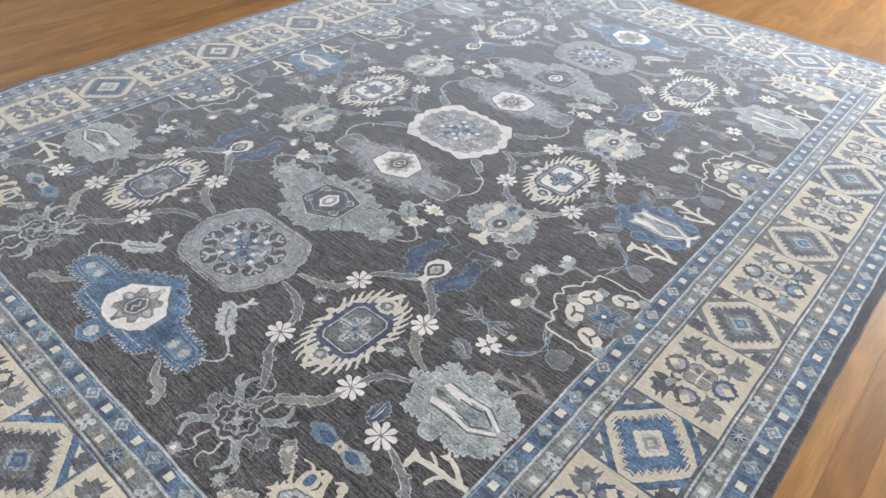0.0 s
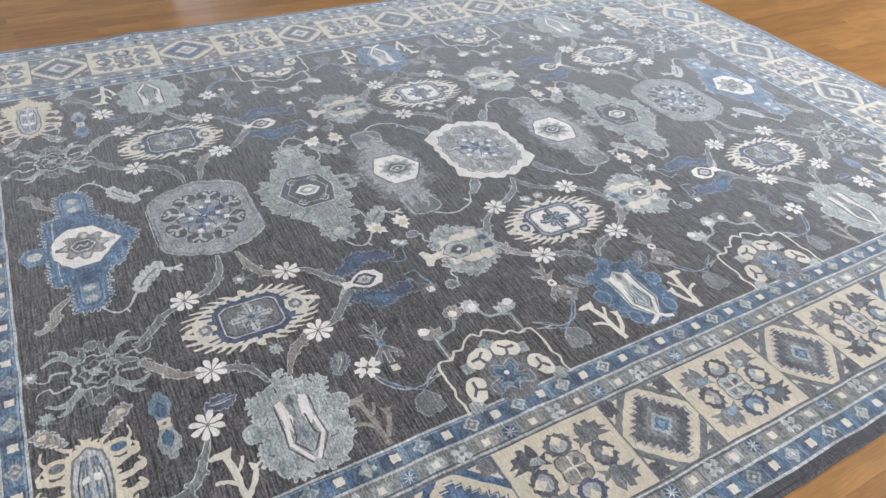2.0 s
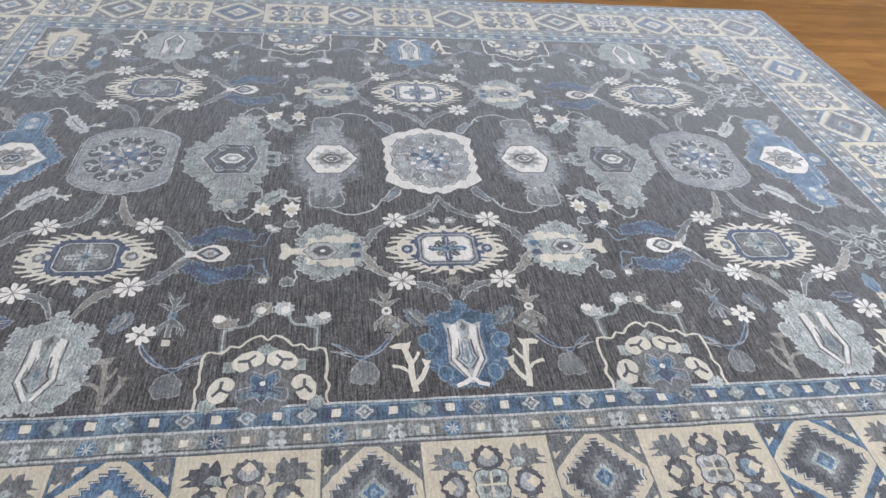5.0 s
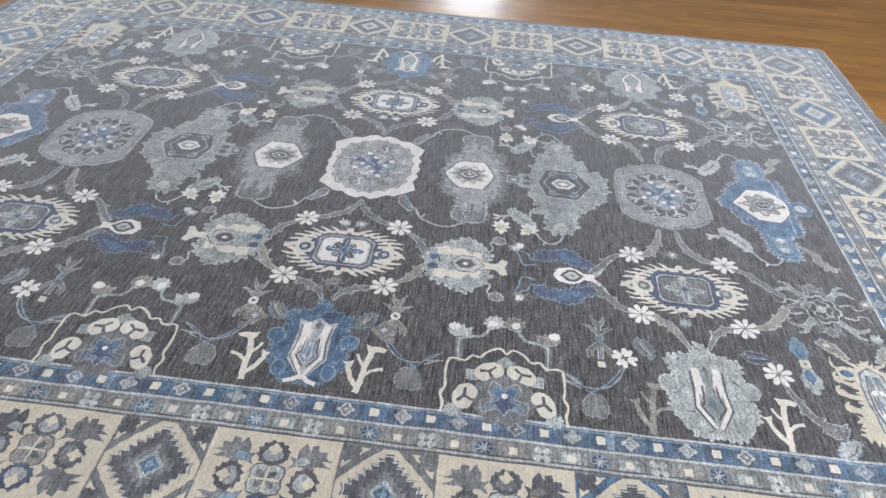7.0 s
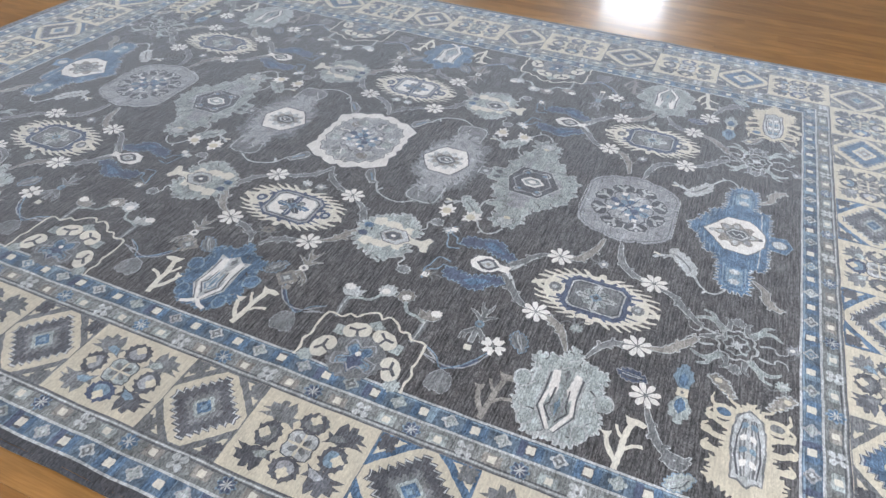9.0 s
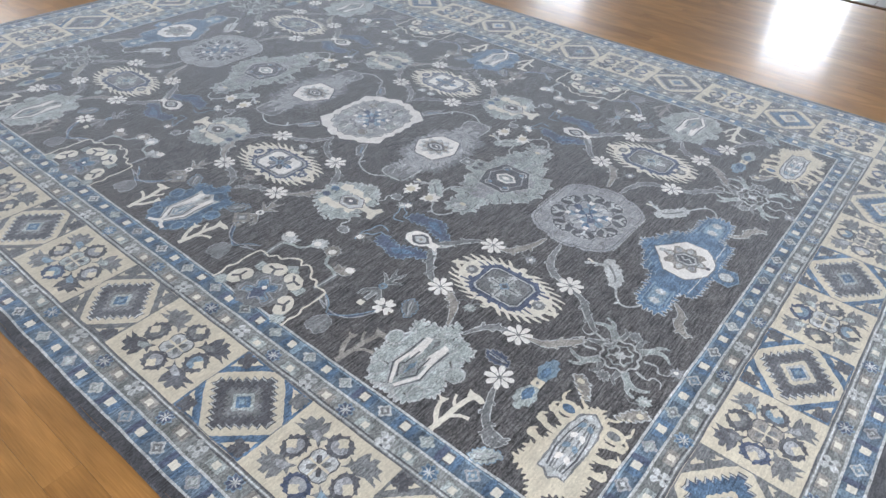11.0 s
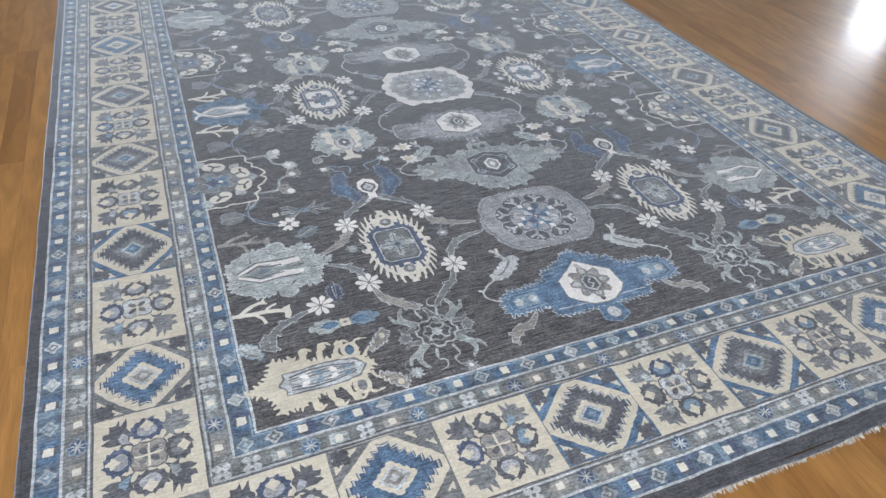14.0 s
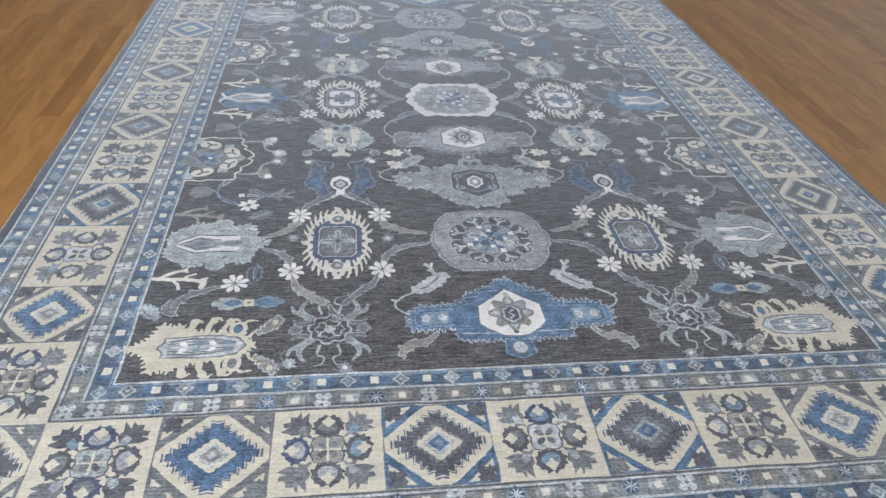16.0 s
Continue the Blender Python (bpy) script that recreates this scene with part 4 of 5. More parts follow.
def cream_palmette():
    """Cream blossom with a bone-shaped foot on a pale serrated leaf."""
    w = Weave("cream_palmette")
    back = [(-0.135, 0.0), (-0.128, 0.052), (-0.095, 0.095), (-0.050, 0.105), (-0.012, 0.138), (0.028, 0.120), (0.040, 0.084), (0.072, 0.070), (0.060, 0.0)]
    w.edged("sage", "mist", flame(mirrored(back), 0.026, 0.015, 15), 1.2, 0.005)
    w.veins(("mist", "field", "smoke"), mirrored(back), 26, 2.2, 16, 0.62, 1.0)
    for sb in (1, -1):
        petal_ = [(0.050, sb * 0.022), (0.040, sb * 0.068), (0.010, sb * 0.052), (-0.020, sb * 0.078), (-0.062, sb * 0.070), (-0.090, sb * 0.086), (-0.112, sb * 0.062), (-0.096, sb * 0.036), (-0.066, sb * 0.046), (-0.020, sb * 0.040), (0.014, sb * 0.014)]
        w.fill("ivory", flame(petal_, 0.03, 0.006, 3), 3)
        w.fill("navy" if sb > 0 else "blue", flame(oval(0.016, 0.014, 9, -0.116, sb * 0.024), 0.012, 0.004, 2), 3.4)
        w.line("mist", smooth([(0.050, sb * 0.066), (0.082, sb * 0.094), (0.074, sb * 0.130), (0.108, sb * 0.150)], 4), 0.006, 1)
        w.edged("smoke", "mist", flame(oval(0.020, 0.016, 9, 0.104, sb * 0.146), 0.014, 0.006, 6), 1, 0.004)
    w.edged("ivory", "smoke", [(0.0, 0.030), (0.030, 0.034), (0.062, 0.016), (0.096, 0.015), (0.116, 0.042), (0.136, 0.036), (0.128, 0.0), (0.136, -0.036), (0.116, -0.042), (0.096, -0.015), (0.062, -0.016), (0.030, -0.034), (0.0, -0.030)], 4, 0.003)
    w.edged("mist", "slate", hexagon(0.056, 0.040, 0.45)[:3] + hexagon(0.056, 0.040, 0.45)[3:], 5, 0.004)
    w.edged("slate", "taupe", scaled(hexagon(0.034, 0.022, 0.4), 1, 1, -0.006), 6, 0.005)
    w.fill("white", oval(0.009, 0.008, 8, -0.006, 0), 7)
    return w


def blue_palmette():
    """White bud between thin-lined blue saw leaves."""
    w = Weave("blue_palmette")
    for sb in (1, -1):
        lf = [(0.066, 0.050), (0.072, 0.078), (0.030, 0.092), (0.018, 0.126), (-0.026, 0.138), (-0.060, 0.118), (-0.100, 0.118), (-0.128, 0.090), (-0.112, 0.064), (-0.070, 0.082), (-0.030, 0.084), (0.010, 0.060)]
        lf = [(a, sb * b) for a, b in lf]
        w.edged("navy", "sky", flame(lf, 0.022, 0.011, 19), 1.5, 0.004)
        w.fill("blue", flame([(0.04, sb * 0.070), (0.010, sb * 0.100), (-0.022, sb * 0.124), (-0.05, sb * 0.105), (-0.02, sb * 0.088)], 0.02, 0.004, 2), 3)
        for k in range(2):
            e = 0.030 * k
            w.line("sky", smooth([(-0.112 - e * 0.3, sb * (0.070 - e)), (-0.138 - e, sb * (0.062 - e)), (-0.150 - e, sb * (0.092 - e * 0.4)), (-0.172 - e * 0.6, sb * 0.104), (-0.180, sb * (0.125 + e))], 4), 0.0055, 2)
        w.fill("white", scaled(knot(), 0.9, 0.9, -0.176, sb * 0.134), 3)
        w.line("mist", smooth([(0.075, sb * 0.012), (0.100, sb * 0.045), (0.124, sb * 0.085), (0.150, sb * 0.110)], 4), 0.020, 1, taper=True)
    w.edged("white", "slate", [(-0.066, 0.0), (-0.046, 0.034), (-0.004, 0.044), (0.026, 0.030), (0.044, 0.014), (0.082, 0.020), (0.076, 0.0), (0.082, -0.020), (0.044, -0.014), (0.026, -0.030), (-0.004, -0.044), (-0.046, -0.034)], 3, 0.003)
    w.fill("slate", hexagon(0.042, 0.030, 0.3), 4.5)
    w.fill("mist", scaled(hexagon(0.028, 0.019, 0.3), 1), 5)
    w.fill("taupe", oval(0.010, 0.008, 8), 6)
    return w


def upright_palmette(halo, rim, heart, big=1.0):
    """Palmette that stands on the border: feathered halo with curled ears, pale striped heart; tip towards the middle of the rug (v up)."""
    w = Weave("flame_palmette")
    half = [(0.0, -0.200), (0.020, -0.165), (0.034, -0.135), (0.052, -0.148), (0.074, -0.136), (0.106, -0.128), (0.098, -0.092), (0.088, -0.062), (0.108, -0.052), (0.100, -0.020), (0.112, 0.010), (0.120, 0.060), (0.104, 0.092),
            (0.078, 0.098), (0.070, 0.135), (0.038, 0.150), (0.0, 0.142)]
    full = scaled(two_way(half), big)
    w.edged(halo, rim, flame(full, 0.020, 0.011, 17), 1, 0.0045)
    w.veins((rim, "field", rim, "smoke"), full, 30, 2.5, 18, 0.72, 0.98)
    w.into("striped_heart")
    leaf = two_way([(0.0, 0.142), (0.024, 0.108), (0.058, 0.060), (0.054, 0.0), (0.050, -0.06), (0.062, -0.104), (0.030, -0.092), (0.0, -0.118)])
    w.edged("mist" if halo == "blue" else "sage", "mist", scaled(leaf, big * 0.97), 3, 0.005)
    for sa in (1, -1):
        w.fill(heart, scaled([(sa * 0.012, -0.030), (sa * 0.024, -0.096), (sa * 0.044, -0.088), (sa * 0.040, -0.010), (sa * 0.024, 0.014)], big), 5)
        w.line(heart, scaled([(sa * 0.038, -0.01), (sa * 0.044, 0.048), (sa * 0.006, 0.118)], big), 0.011, 5)
        w.line("slate", scaled([(sa * 0.020, -0.03), (sa * 0.024, 0.030), (sa * 0.034, 0.048), (sa * 0.006, 0.090)], big), 0.005, 6)
        w.line("slate", scaled([(sa * 0.048, -0.08), (sa * 0.047, 0.0), (sa * 0.053, 0.055), (sa * 0.012, 0.124)], big), 0.004, 6)
        w.line("sky" if halo == "blue" else "lilac", scaled([(sa * 0.010, -0.02), (sa * 0.014, 0.03), (sa * 0.022, 0.05), (sa * 0.004, 0.072)], big), 0.006, 6.4)
        w.into("curl" if sa > 0 else "curl#1")
        ear = [(0.092, -0.030), (0.112, -0.052), (0.138, -0.040), (0.136, -0.008), (0.118, 0.004), (0.098, -0.004)]
        w.edged(halo, rim, scaled([(sa * a, b) for a, b in smooth(ear + ear[:1], 3)[:-1]], big), 2.2, 0.006)
        w.into("lower_curl" if sa > 0 else "lower_curl#1")
        w.edged(halo, rim, scaled(oval(0.019, 0.026, 12, sa * 0.076, 0.102), big), 3, 0.006)
        w.into("striped_heart")
    w.fill("sky", scaled([(0, 0.0), (0.008, 0.03), (0, 0.07), (-0.008, 0.03)], big), 7)
    w.fill("smoke", scaled([(0, -0.105), (0.012, -0.085), (0, -0.062), (-0.012, -0.085)], big), 7)
    for sa in (1, -1):
        w.line("white" if halo == "blue" else "mist", scaled([(0.0, 0.122), (sa * 0.022, 0.142), (sa * 0.048, 0.150)], big), 0.014, 5)
    return w


def twig(colour="ivory"):
    """Forked coral twig with flared tips, thickest at its foot."""
    w = Weave("coral_twig")
    trunk = smooth([(-0.004, 0.105), (0.004, 0.05), (0.006, 0.0), (0.018, -0.058)], 4)
    w.line(colour, trunk, 0.017, 2)
    w.fill(colour, [(0.004, -0.048), (-0.006, -0.076), (0.012, -0.070), (0.036, -0.072), (0.060, -0.062), (0.050, -0.050), (0.028, -0.050)], 2.1)
    w.line(colour, smooth([(0.0, 0.088), (-0.026, 0.052), (-0.042, 0.012)], 4), 0.014, 2.2)
    w.fill(colour, [(-0.036, 0.020), (-0.062, -0.004), (-0.044, -0.002), (-0.028, -0.012), (-0.032, 0.012)], 2.3)
    w.line(colour, smooth([(0.006, 0.040), (0.030, 0.020), (0.058, 0.012)], 4), 0.011, 2.4)
    w.line(colour, smooth([(0.006, 0.010), (-0.012, -0.012), (-0.022, -0.036)], 4), 0.009, 2.5)
    return w


def arch():
    """Half medallion on the border: wavy white arch, cream kidney petals and a blue heart."""
    w = Weave("arch_medallion")
    left = [(-0.175, 0.225), (-0.17, 0.19), (-0.178, 0.16), (-0.168, 0.13), (-0.172, 0.10), (-0.165, 0.03), (-0.12, 0.03), (-0.10, 0.008), (-0.075, 0.012), (-0.055, -0.012), (-0.02, -0.03), (0.0, -0.012)]
    line = left + [(-a, b) for a, b in reversed(left[:-1])]
    w.line("ivory", smooth(line, 3), 0.0075, 3)
    w.fill("sage", scaled(flower8(0.028), 1, 0.8, 0, 0.022), 5)
    w.fill("smoke", fray(oval(0.085, 0.085, 20, 0, 0.155), 0.03, 0.008, 3), 2)
    for sa in (1, -1):
        for k, (a, b, deg) in enumerate(((0.046, 0.064, 24), (0.110, 0.160, 66))):
            bean = [(-0.055, 0.006), (-0.045, -0.022), (-0.012, -0.034), (0.025, -0.030), (0.052, -0.010), (0.05, 0.018), (0.022, 0.028), (0.0, 0.020), (-0.03, 0.028)]
            pts = turned(scaled(bean, 0.82, 0.95), deg, a, b)
            w.into("petal#%d%d" % (k, sa > 0))
            w.fill("ivory", [(sa * p, q) for p, q in teeth(pts, 0.03, 0.004)], 4)
            for fork in ([(-0.026, -0.012), (0.0, -0.002), (0.002, 0.022)], [(0.0, -0.002), (0.026, -0.012)]):
                w.line("slate", [(sa * p, q) for p, q in turned(fork, deg, a, b)], 0.010, 5)
        w.into("arch_heart")
        w.into("corner_square#%d" % (sa > 0)).fill("sage", rect(sa * 0.078, 0.062, sa * 0.112, 0.102), 3)
        w.into("side_leaf#%d" % (sa > 0)).fill("sage", fray(oval(0.022, 0.020, 10, sa * 0.14, 0.21), 0.02, 0.006, 2), 3)
        w.into("arch_heart")
        w.line("lilac", smooth([(0, 0.12), (sa * 0.035, 0.10), (sa * 0.045, 0.135), (sa * 0.028, 0.155), (sa * 0.066, 0.165), (sa * 0.058, 0.205), (sa * 0.02, 0.19), (0, 0.215)], 4), 0.005, 6)
        w.line("sky", smooth([(0, 0.13), (sa * 0.026, 0.115), (sa * 0.034, 0.135), (sa * 0.018, 0.16), (sa * 0.052, 0.175), (sa * 0.046, 0.2)], 4), 0.005, 6)
        w.fill("blue", oval(0.017, 0.024, 10, sa * 0.022, 0.135), 5)
        w.fill("sky", scaled(LEAF, sa * 0.05, 0.05, 0, 0.185), 5)
    w.fill("navy", [(0, 0.13), (0.035, 0.175), (0, 0.22), (-0.035, 0.175)], 5)
    w.fill("white", oval(0.009, 0.009, 8, 0, 0.145), 7)
    return w


def corner_palmette():
    """Big cream flame palmette, laid along v, with a long point towards the border, curled cream hooks and a striped heart."""
    w = Weave("corner_palmette")
    head = [(0.0, 0.250), (0.012, 0.222), (0.030, 0.190), (0.062, 0.172), (0.098, 0.162), (0.086, 0.128), (0.092, 0.100), (0.066, 0.080), (0.060, 0.03), (0.056, -0.03), (0.050, -0.085), (0.0, -0.13)]
    w.fill("cream", flame(two_way(head), 0.018, 0.012, 22, 0.1), 1)
    for sa in (1, -1):
        for k, (b, ln, up) in enumerate(((0.070, 0.062, -0.010), (0.020, 0.070, -0.022), (-0.030, 0.062, -0.026))):
            c = smooth([(sa * 0.045, b), (sa * (0.05 + ln * 0.55), b + up * 0.1), (sa * (0.052 + ln), b + up), (sa * (0.046 + ln * 0.9), b + up - 0.020)], 4)
            w.line("cream", c, 0.026 - 0.003 * k, 1.1, taper=True)
            w.fill("cream", oval(0.016, 0.014, 10, sa * (0.050 + ln * 0.86), b + up * 0.6), 1.3)
        w.edged("blue" if sa < 0 else "smoke", "cream", oval(0.020, 0.014, 12, sa * 0.070, -0.072), 1.6, 0.013)
        w.line("cream", smooth([(sa * 0.086, -0.08), (sa * 0.104, -0.10), (sa * 0.100, -0.132)], 4), 0.014, 1.2, taper=True)
        w.line("cream", smooth([(sa * 0.030, -0.110), (sa * 0.052, -0.118), (sa * 0.066, -0.140), (sa * 0.086, -0.150)], 4), 0.012, 1.4, taper=True)
        w.edged("taupe", "mist", flame([(sa * 0.048, -0.128), (sa * 0.072, -0.150), (sa * 0.108, -0.172), (sa * 0.112, -0.196), (sa * 0.080, -0.192), (sa * 0.058, -0.164)], 0.018, 0.008, 5), 1, 0.005)
        w.fill("cream", oval(0.012, 0.010, 8, sa * 0.094, -0.180), 2.4)
    w.into("striped_heart")
    w.edged("mist", "smoke", two_way([(0.0, 0.148), (0.020, 0.130), (0.038, 0.134), (0.036, 0.08), (0.042, 0.03), (0.040, -0.03), (0.030, -0.075), (0.0, -0.10)]), 3, 0.006)
    for sa in (1, -1):
        for k, a in enumerate((0.032, 0.021, 0.010)):
            w.line(("slate", "smoke", "smoke")[k], [(sa * a * 0.7, 0.120), (sa * a, 0.06), (sa * a * 0.95, 0.0), (sa * a * 0.5, -0.07)], 0.0045, 4 + 0.2 * k)
        for k in range(4):
            b = 0.085 - 0.042 * k
            w.fill("sky" if k % 2 else "white", turned(scaled(LEAF, 0.030, 0.034), 90 + 28 * -sa, sa * 0.006, b - 0.02), 5)
    return w


def open_rosette():
    """Pale open-work rosette: a ringed heart held by curling leaf sprays."""
    w = Weave("leaf_rosette")
    for sa in (1, -1):
        for sb in (1, -1):
            w.double("sage", "mist", smooth([(sa * 0.040, sb * 0.050), (sa * 0.066, sb * 0.080), (sa * 0.100, sb * 0.090), (sa * 0.132, sb * 0.072)], 4), 0.024, 1, True)
            w.double("sage", "mist", smooth([(sa * 0.070, sb * 0.086), (sa * 0.080, sb * 0.112), (sa * 0.108, sb * 0.122)], 4), 0.016, 1, True)
            w.double("smoke", "mist", smooth([(sa * 0.030, sb * 0.064), (sa * 0.026, sb * 0.096), (sa * 0.044, sb * 0.116)], 4), 0.018, 1, True)
            w.line("mist", smooth([(sa * 0.066, sb * 0.026), (sa * 0.105, sb * 0.036), (sa * 0.118, sb * 0.014), (sa * 0.144, sb * 0.022), (sa * 0.152, sb * 0.045)], 4), 0.009, 2, taper=True)
        w.edged("smoke", "mist", flame(oval(0.016, 0.014, 10, 0, sa * 0.104), 0.014, 0.007, 5), 1, 0.003)
    w.line("mist", [(a * f, b * f) for (a, b), f in zip(oval(0.062, 0.066, 24), [1.0, 1.0, 0.84] * 8)], 0.008, 3, closed=True)
    w.line("sage", [(a * f, b * f) for (a, b), f in zip(oval(0.042, 0.046, 16), [1.0, 0.8] * 8)], 0.006, 3, closed=True)
    for t in range(4):
        w.line("mist", turned([(0.010, 0), (0.028, 0.008), (0.042, 0)], 90 * t + 45), 0.006, 3)
    w.fill("mist", star(4, 0.008, 0.018), 3)
    return w


def plant(bud="taupe", eye="white"):
    """Upright leafy sprig: forked tuft, ringed eye and a split foot with a pale knot."""
    w = Weave("leafy_sprig")
    w.double(bud, "mist", [(0, 0.085), (0, -0.075)], 0.012, 1)
    for sa in (1, -1):
        w.into("twiglet#0%d" % (sa > 0))
        w.double(bud, "mist", smooth([(0, -0.018), (sa * 0.024, -0.040), (sa * 0.048, -0.052)], 4), 0.013, 1, True)
        w.into("twiglet#1%d" % (sa > 0))
        w.double(bud, "mist", smooth([(0, -0.050), (sa * 0.014, -0.072), (sa * 0.022, -0.100)], 4), 0.013, 1, True)
        w.into("twiglet#2%d" % (sa > 0))
        w.double(bud, "mist", smooth([(0, 0.020), (sa * 0.022, 0.040), (sa * 0.026, 0.075)], 4), 0.015, 1, True)
        w.into("twiglet#3%d" % (sa > 0))
        w.double(bud, "mist", smooth([(sa * 0.016, 0.036), (sa * 0.036, 0.050), (sa * 0.040, 0.082)], 4), 0.012, 1, True)
    w.into("eye")
    w.fill(eye, oval(0.016, 0.017, 10), 2).fill("smoke", oval(0.007, 0.007, 8), 3)
    w.into("tip")
    w.fill("ivory" if eye != "white" else "taupe", scaled(knot(), 0.9, 0.9, 0.0, 0.105), 2)
    return w


def sprig(colour="mist"):
    """Forked stem with a pale tulip on one arm and a round white bud on the other."""
    w = Weave("bud_sprig")
    w.line("smoke", smooth([(0.004, 0.135), (0.0, 0.09), (0.0, 0.035)], 5), 0.020, 1)
    w.line("mist", smooth([(0.004, 0.135), (0.0, 0.09), (0.0, 0.035)], 5), 0.005, 1.3)
    w.line("sage", smooth([(0.0, 0.045), (0.035, 0.030), (0.070, 0.022), (0.092, -0.02)], 5), 0.011, 1.1)
    for t, ln in ((-150, 0.046), (-115, 0.052), (-80, 0.048), (-45, 0.052), (-20, 0.036)):
        w.edged(colour, "mist", turned(scaled(LEAF, ln, ln * 0.7), t, 0.0, 0.030), 1.6, 0.003)
    w.into("tulip")
    w.fill("white", flame(oval(0.018, 0.014, 9, -0.020, -0.006), 0.012, 0.004, 1), 3)
    w.into("bud")
    w.edged(colour, "mist", flame(oval(0.026, 0.024, 10, 0.102, -0.040), 0.016, 0.006, 2), 2, 0.003)
    w.fill("white", flame(oval(0.014, 0.013, 9, 0.098, -0.034), 0.012, 0.003, 3), 3)
    return w


def bell_vine():
    """Thin double-lined blue vine that hangs between a flower and the arch, with a grey bell."""
    w = Weave("bell_vine")
    for d in (-0.007, 0.007):
        w.line("sky" if d > 0 else "lilac", smooth([(-0.098, -0.110), (-0.072 + d, -0.055), (-0.030 + d, -0.008), (0.020, 0.010 + d), (0.055 - d, -0.02), (0.095, -0.045)], 5), 0.0048, 2)
        w.line("lilac", smooth([(0.092 + d, -0.015), (0.074 + d, -0.010), (0.040, 0.0 + d)], 4), 0.0048, 2)
    w.line("navy", smooth([(-0.072, -0.055), (-0.030, -0.008), (0.020, 0.010)], 5), 0.012, 1)
    w.edged("smoke", "lilac", flame([(-0.012, 0.028), (0.020, 0.026), (0.042, 0.060), (0.036, 0.098), (-0.022, 0.100), (-0.032, 0.062)], 0.03, 0.004, 2), 1, 0.003)
    return w


def grey_rosette():
    w = Weave("grey_rosette")
    w.fill("taupe", flower8(0.04), 2).fill("smoke", flower8(0.024), 3).fill("mist", flower8(0.012), 4)
    return w


def leaf_pair():
    """Blue spindle leaf with a white knot in the middle."""
    w = Weave("spindle_leaf")
    for s in (1, -1):
        w.fill("sage" if s > 0 else "sky", teeth(scaled(LEAF, s * 0.105, 0.10, s * 0.012, 0), 0.03, 0.008), 1)
        w.fill("blue", scaled(LEAF, s * 0.06, 0.06, s * 0.02, 0), 2)
    w.fill("cream", scaled(knot(), 1.25), 3).fill("smoke", oval(0.006, 0.006, 8), 4)
    return w


def hook(colour="taupe"):
    """Split leaf with a pale bird-like head on a long curling stem; its stem starts at the origin."""
    w = Weave("hooked_leaf")
    w.line("mist", smooth([(0.0, 0.0), (-0.025, 0.040), (-0.055, 0.050), (-0.088, 0.022), (-0.112, -0.028)], 5), 0.0075, 1)
    body = [(-0.106, -0.026), (-0.112, -0.070), (-0.150, -0.112), (-0.192, -0.142), (-0.206, -0.120), (-0.196, -0.096), (-0.168, -0.070), (-0.142, -0.034), (-0.124, -0.012)]
    w.edged(colour, "mist", flame(body, 0.026, 0.007, 4), 1.5, 0.0045)
    w.line("smoke", smooth([(-0.122, -0.036), (-0.146, -0.074), (-0.184, -0.108)], 4), 0.008, 2.4)
    w.line("mist", smooth([(-0.186, -0.108), (-0.208, -0.092), (-0.236, -0.082), (-0.258, -0.062)], 4), 0.013, 3)
    w.line("ivory", [(-0.236, -0.084), (-0.262, -0.090)], 0.010, 3.2)
    w.line("mist", [(-0.214, -0.090), (-0.224, -0.068)], 0.009, 3.2)
    w.line("mist", [(-0.066, 0.040), (-0.076, 0.062)], 0.008, 1)
    return w


def centre_hook():
    """Long thin stem that bends round to a small forked bell beside the middle of the rug; its stem starts at the origin."""
    w = Weave("hooked_stem")
    c = smooth([(0.0, 0.0), (-0.050, 0.034), (-0.100, 0.036), (-0.160, 0.008), (-0.190, -0.050)], 5)
    w.line("mist", c, 0.0075, 1)
    w.line("mist", [(-0.165, 0.0), (-0.150, -0.022)], 0.009, 1.2)
    bell = [(-0.186, -0.048), (-0.206, -0.058), (-0.226, -0.100), (-0.246, -0.128), (-0.262, -0.112), (-0.256, -0.078), (-0.228, -0.050), (-0.212, -0.036)]
    w.edged("smoke", "mist", bell, 1.5, 0.005)
    w.line("sky", [(-0.212, -0.056), (-0.244, -0.100)], 0.008, 2.4)
    return w


def small_leaf(colour):
    """Feathered leaf drawn in thin pale lines."""
    w = Weave("small_leaf")
    w.edged(colour, "lilac" if colour == "navy" else "sky", flame(scaled(LEAF, 0.085, 0.085, -0.042, 0), 0.018, 0.006, 3), 1, 0.0035)
    for k in (-1, 0, 1):
        w.line(("mist", "slate", "lilac")[k], smooth([(0.034, 0), (0.0, 0.009 * k + 0.003), (-0.030, 0.008 * k)], 4), 0.0035, 3)
    return w


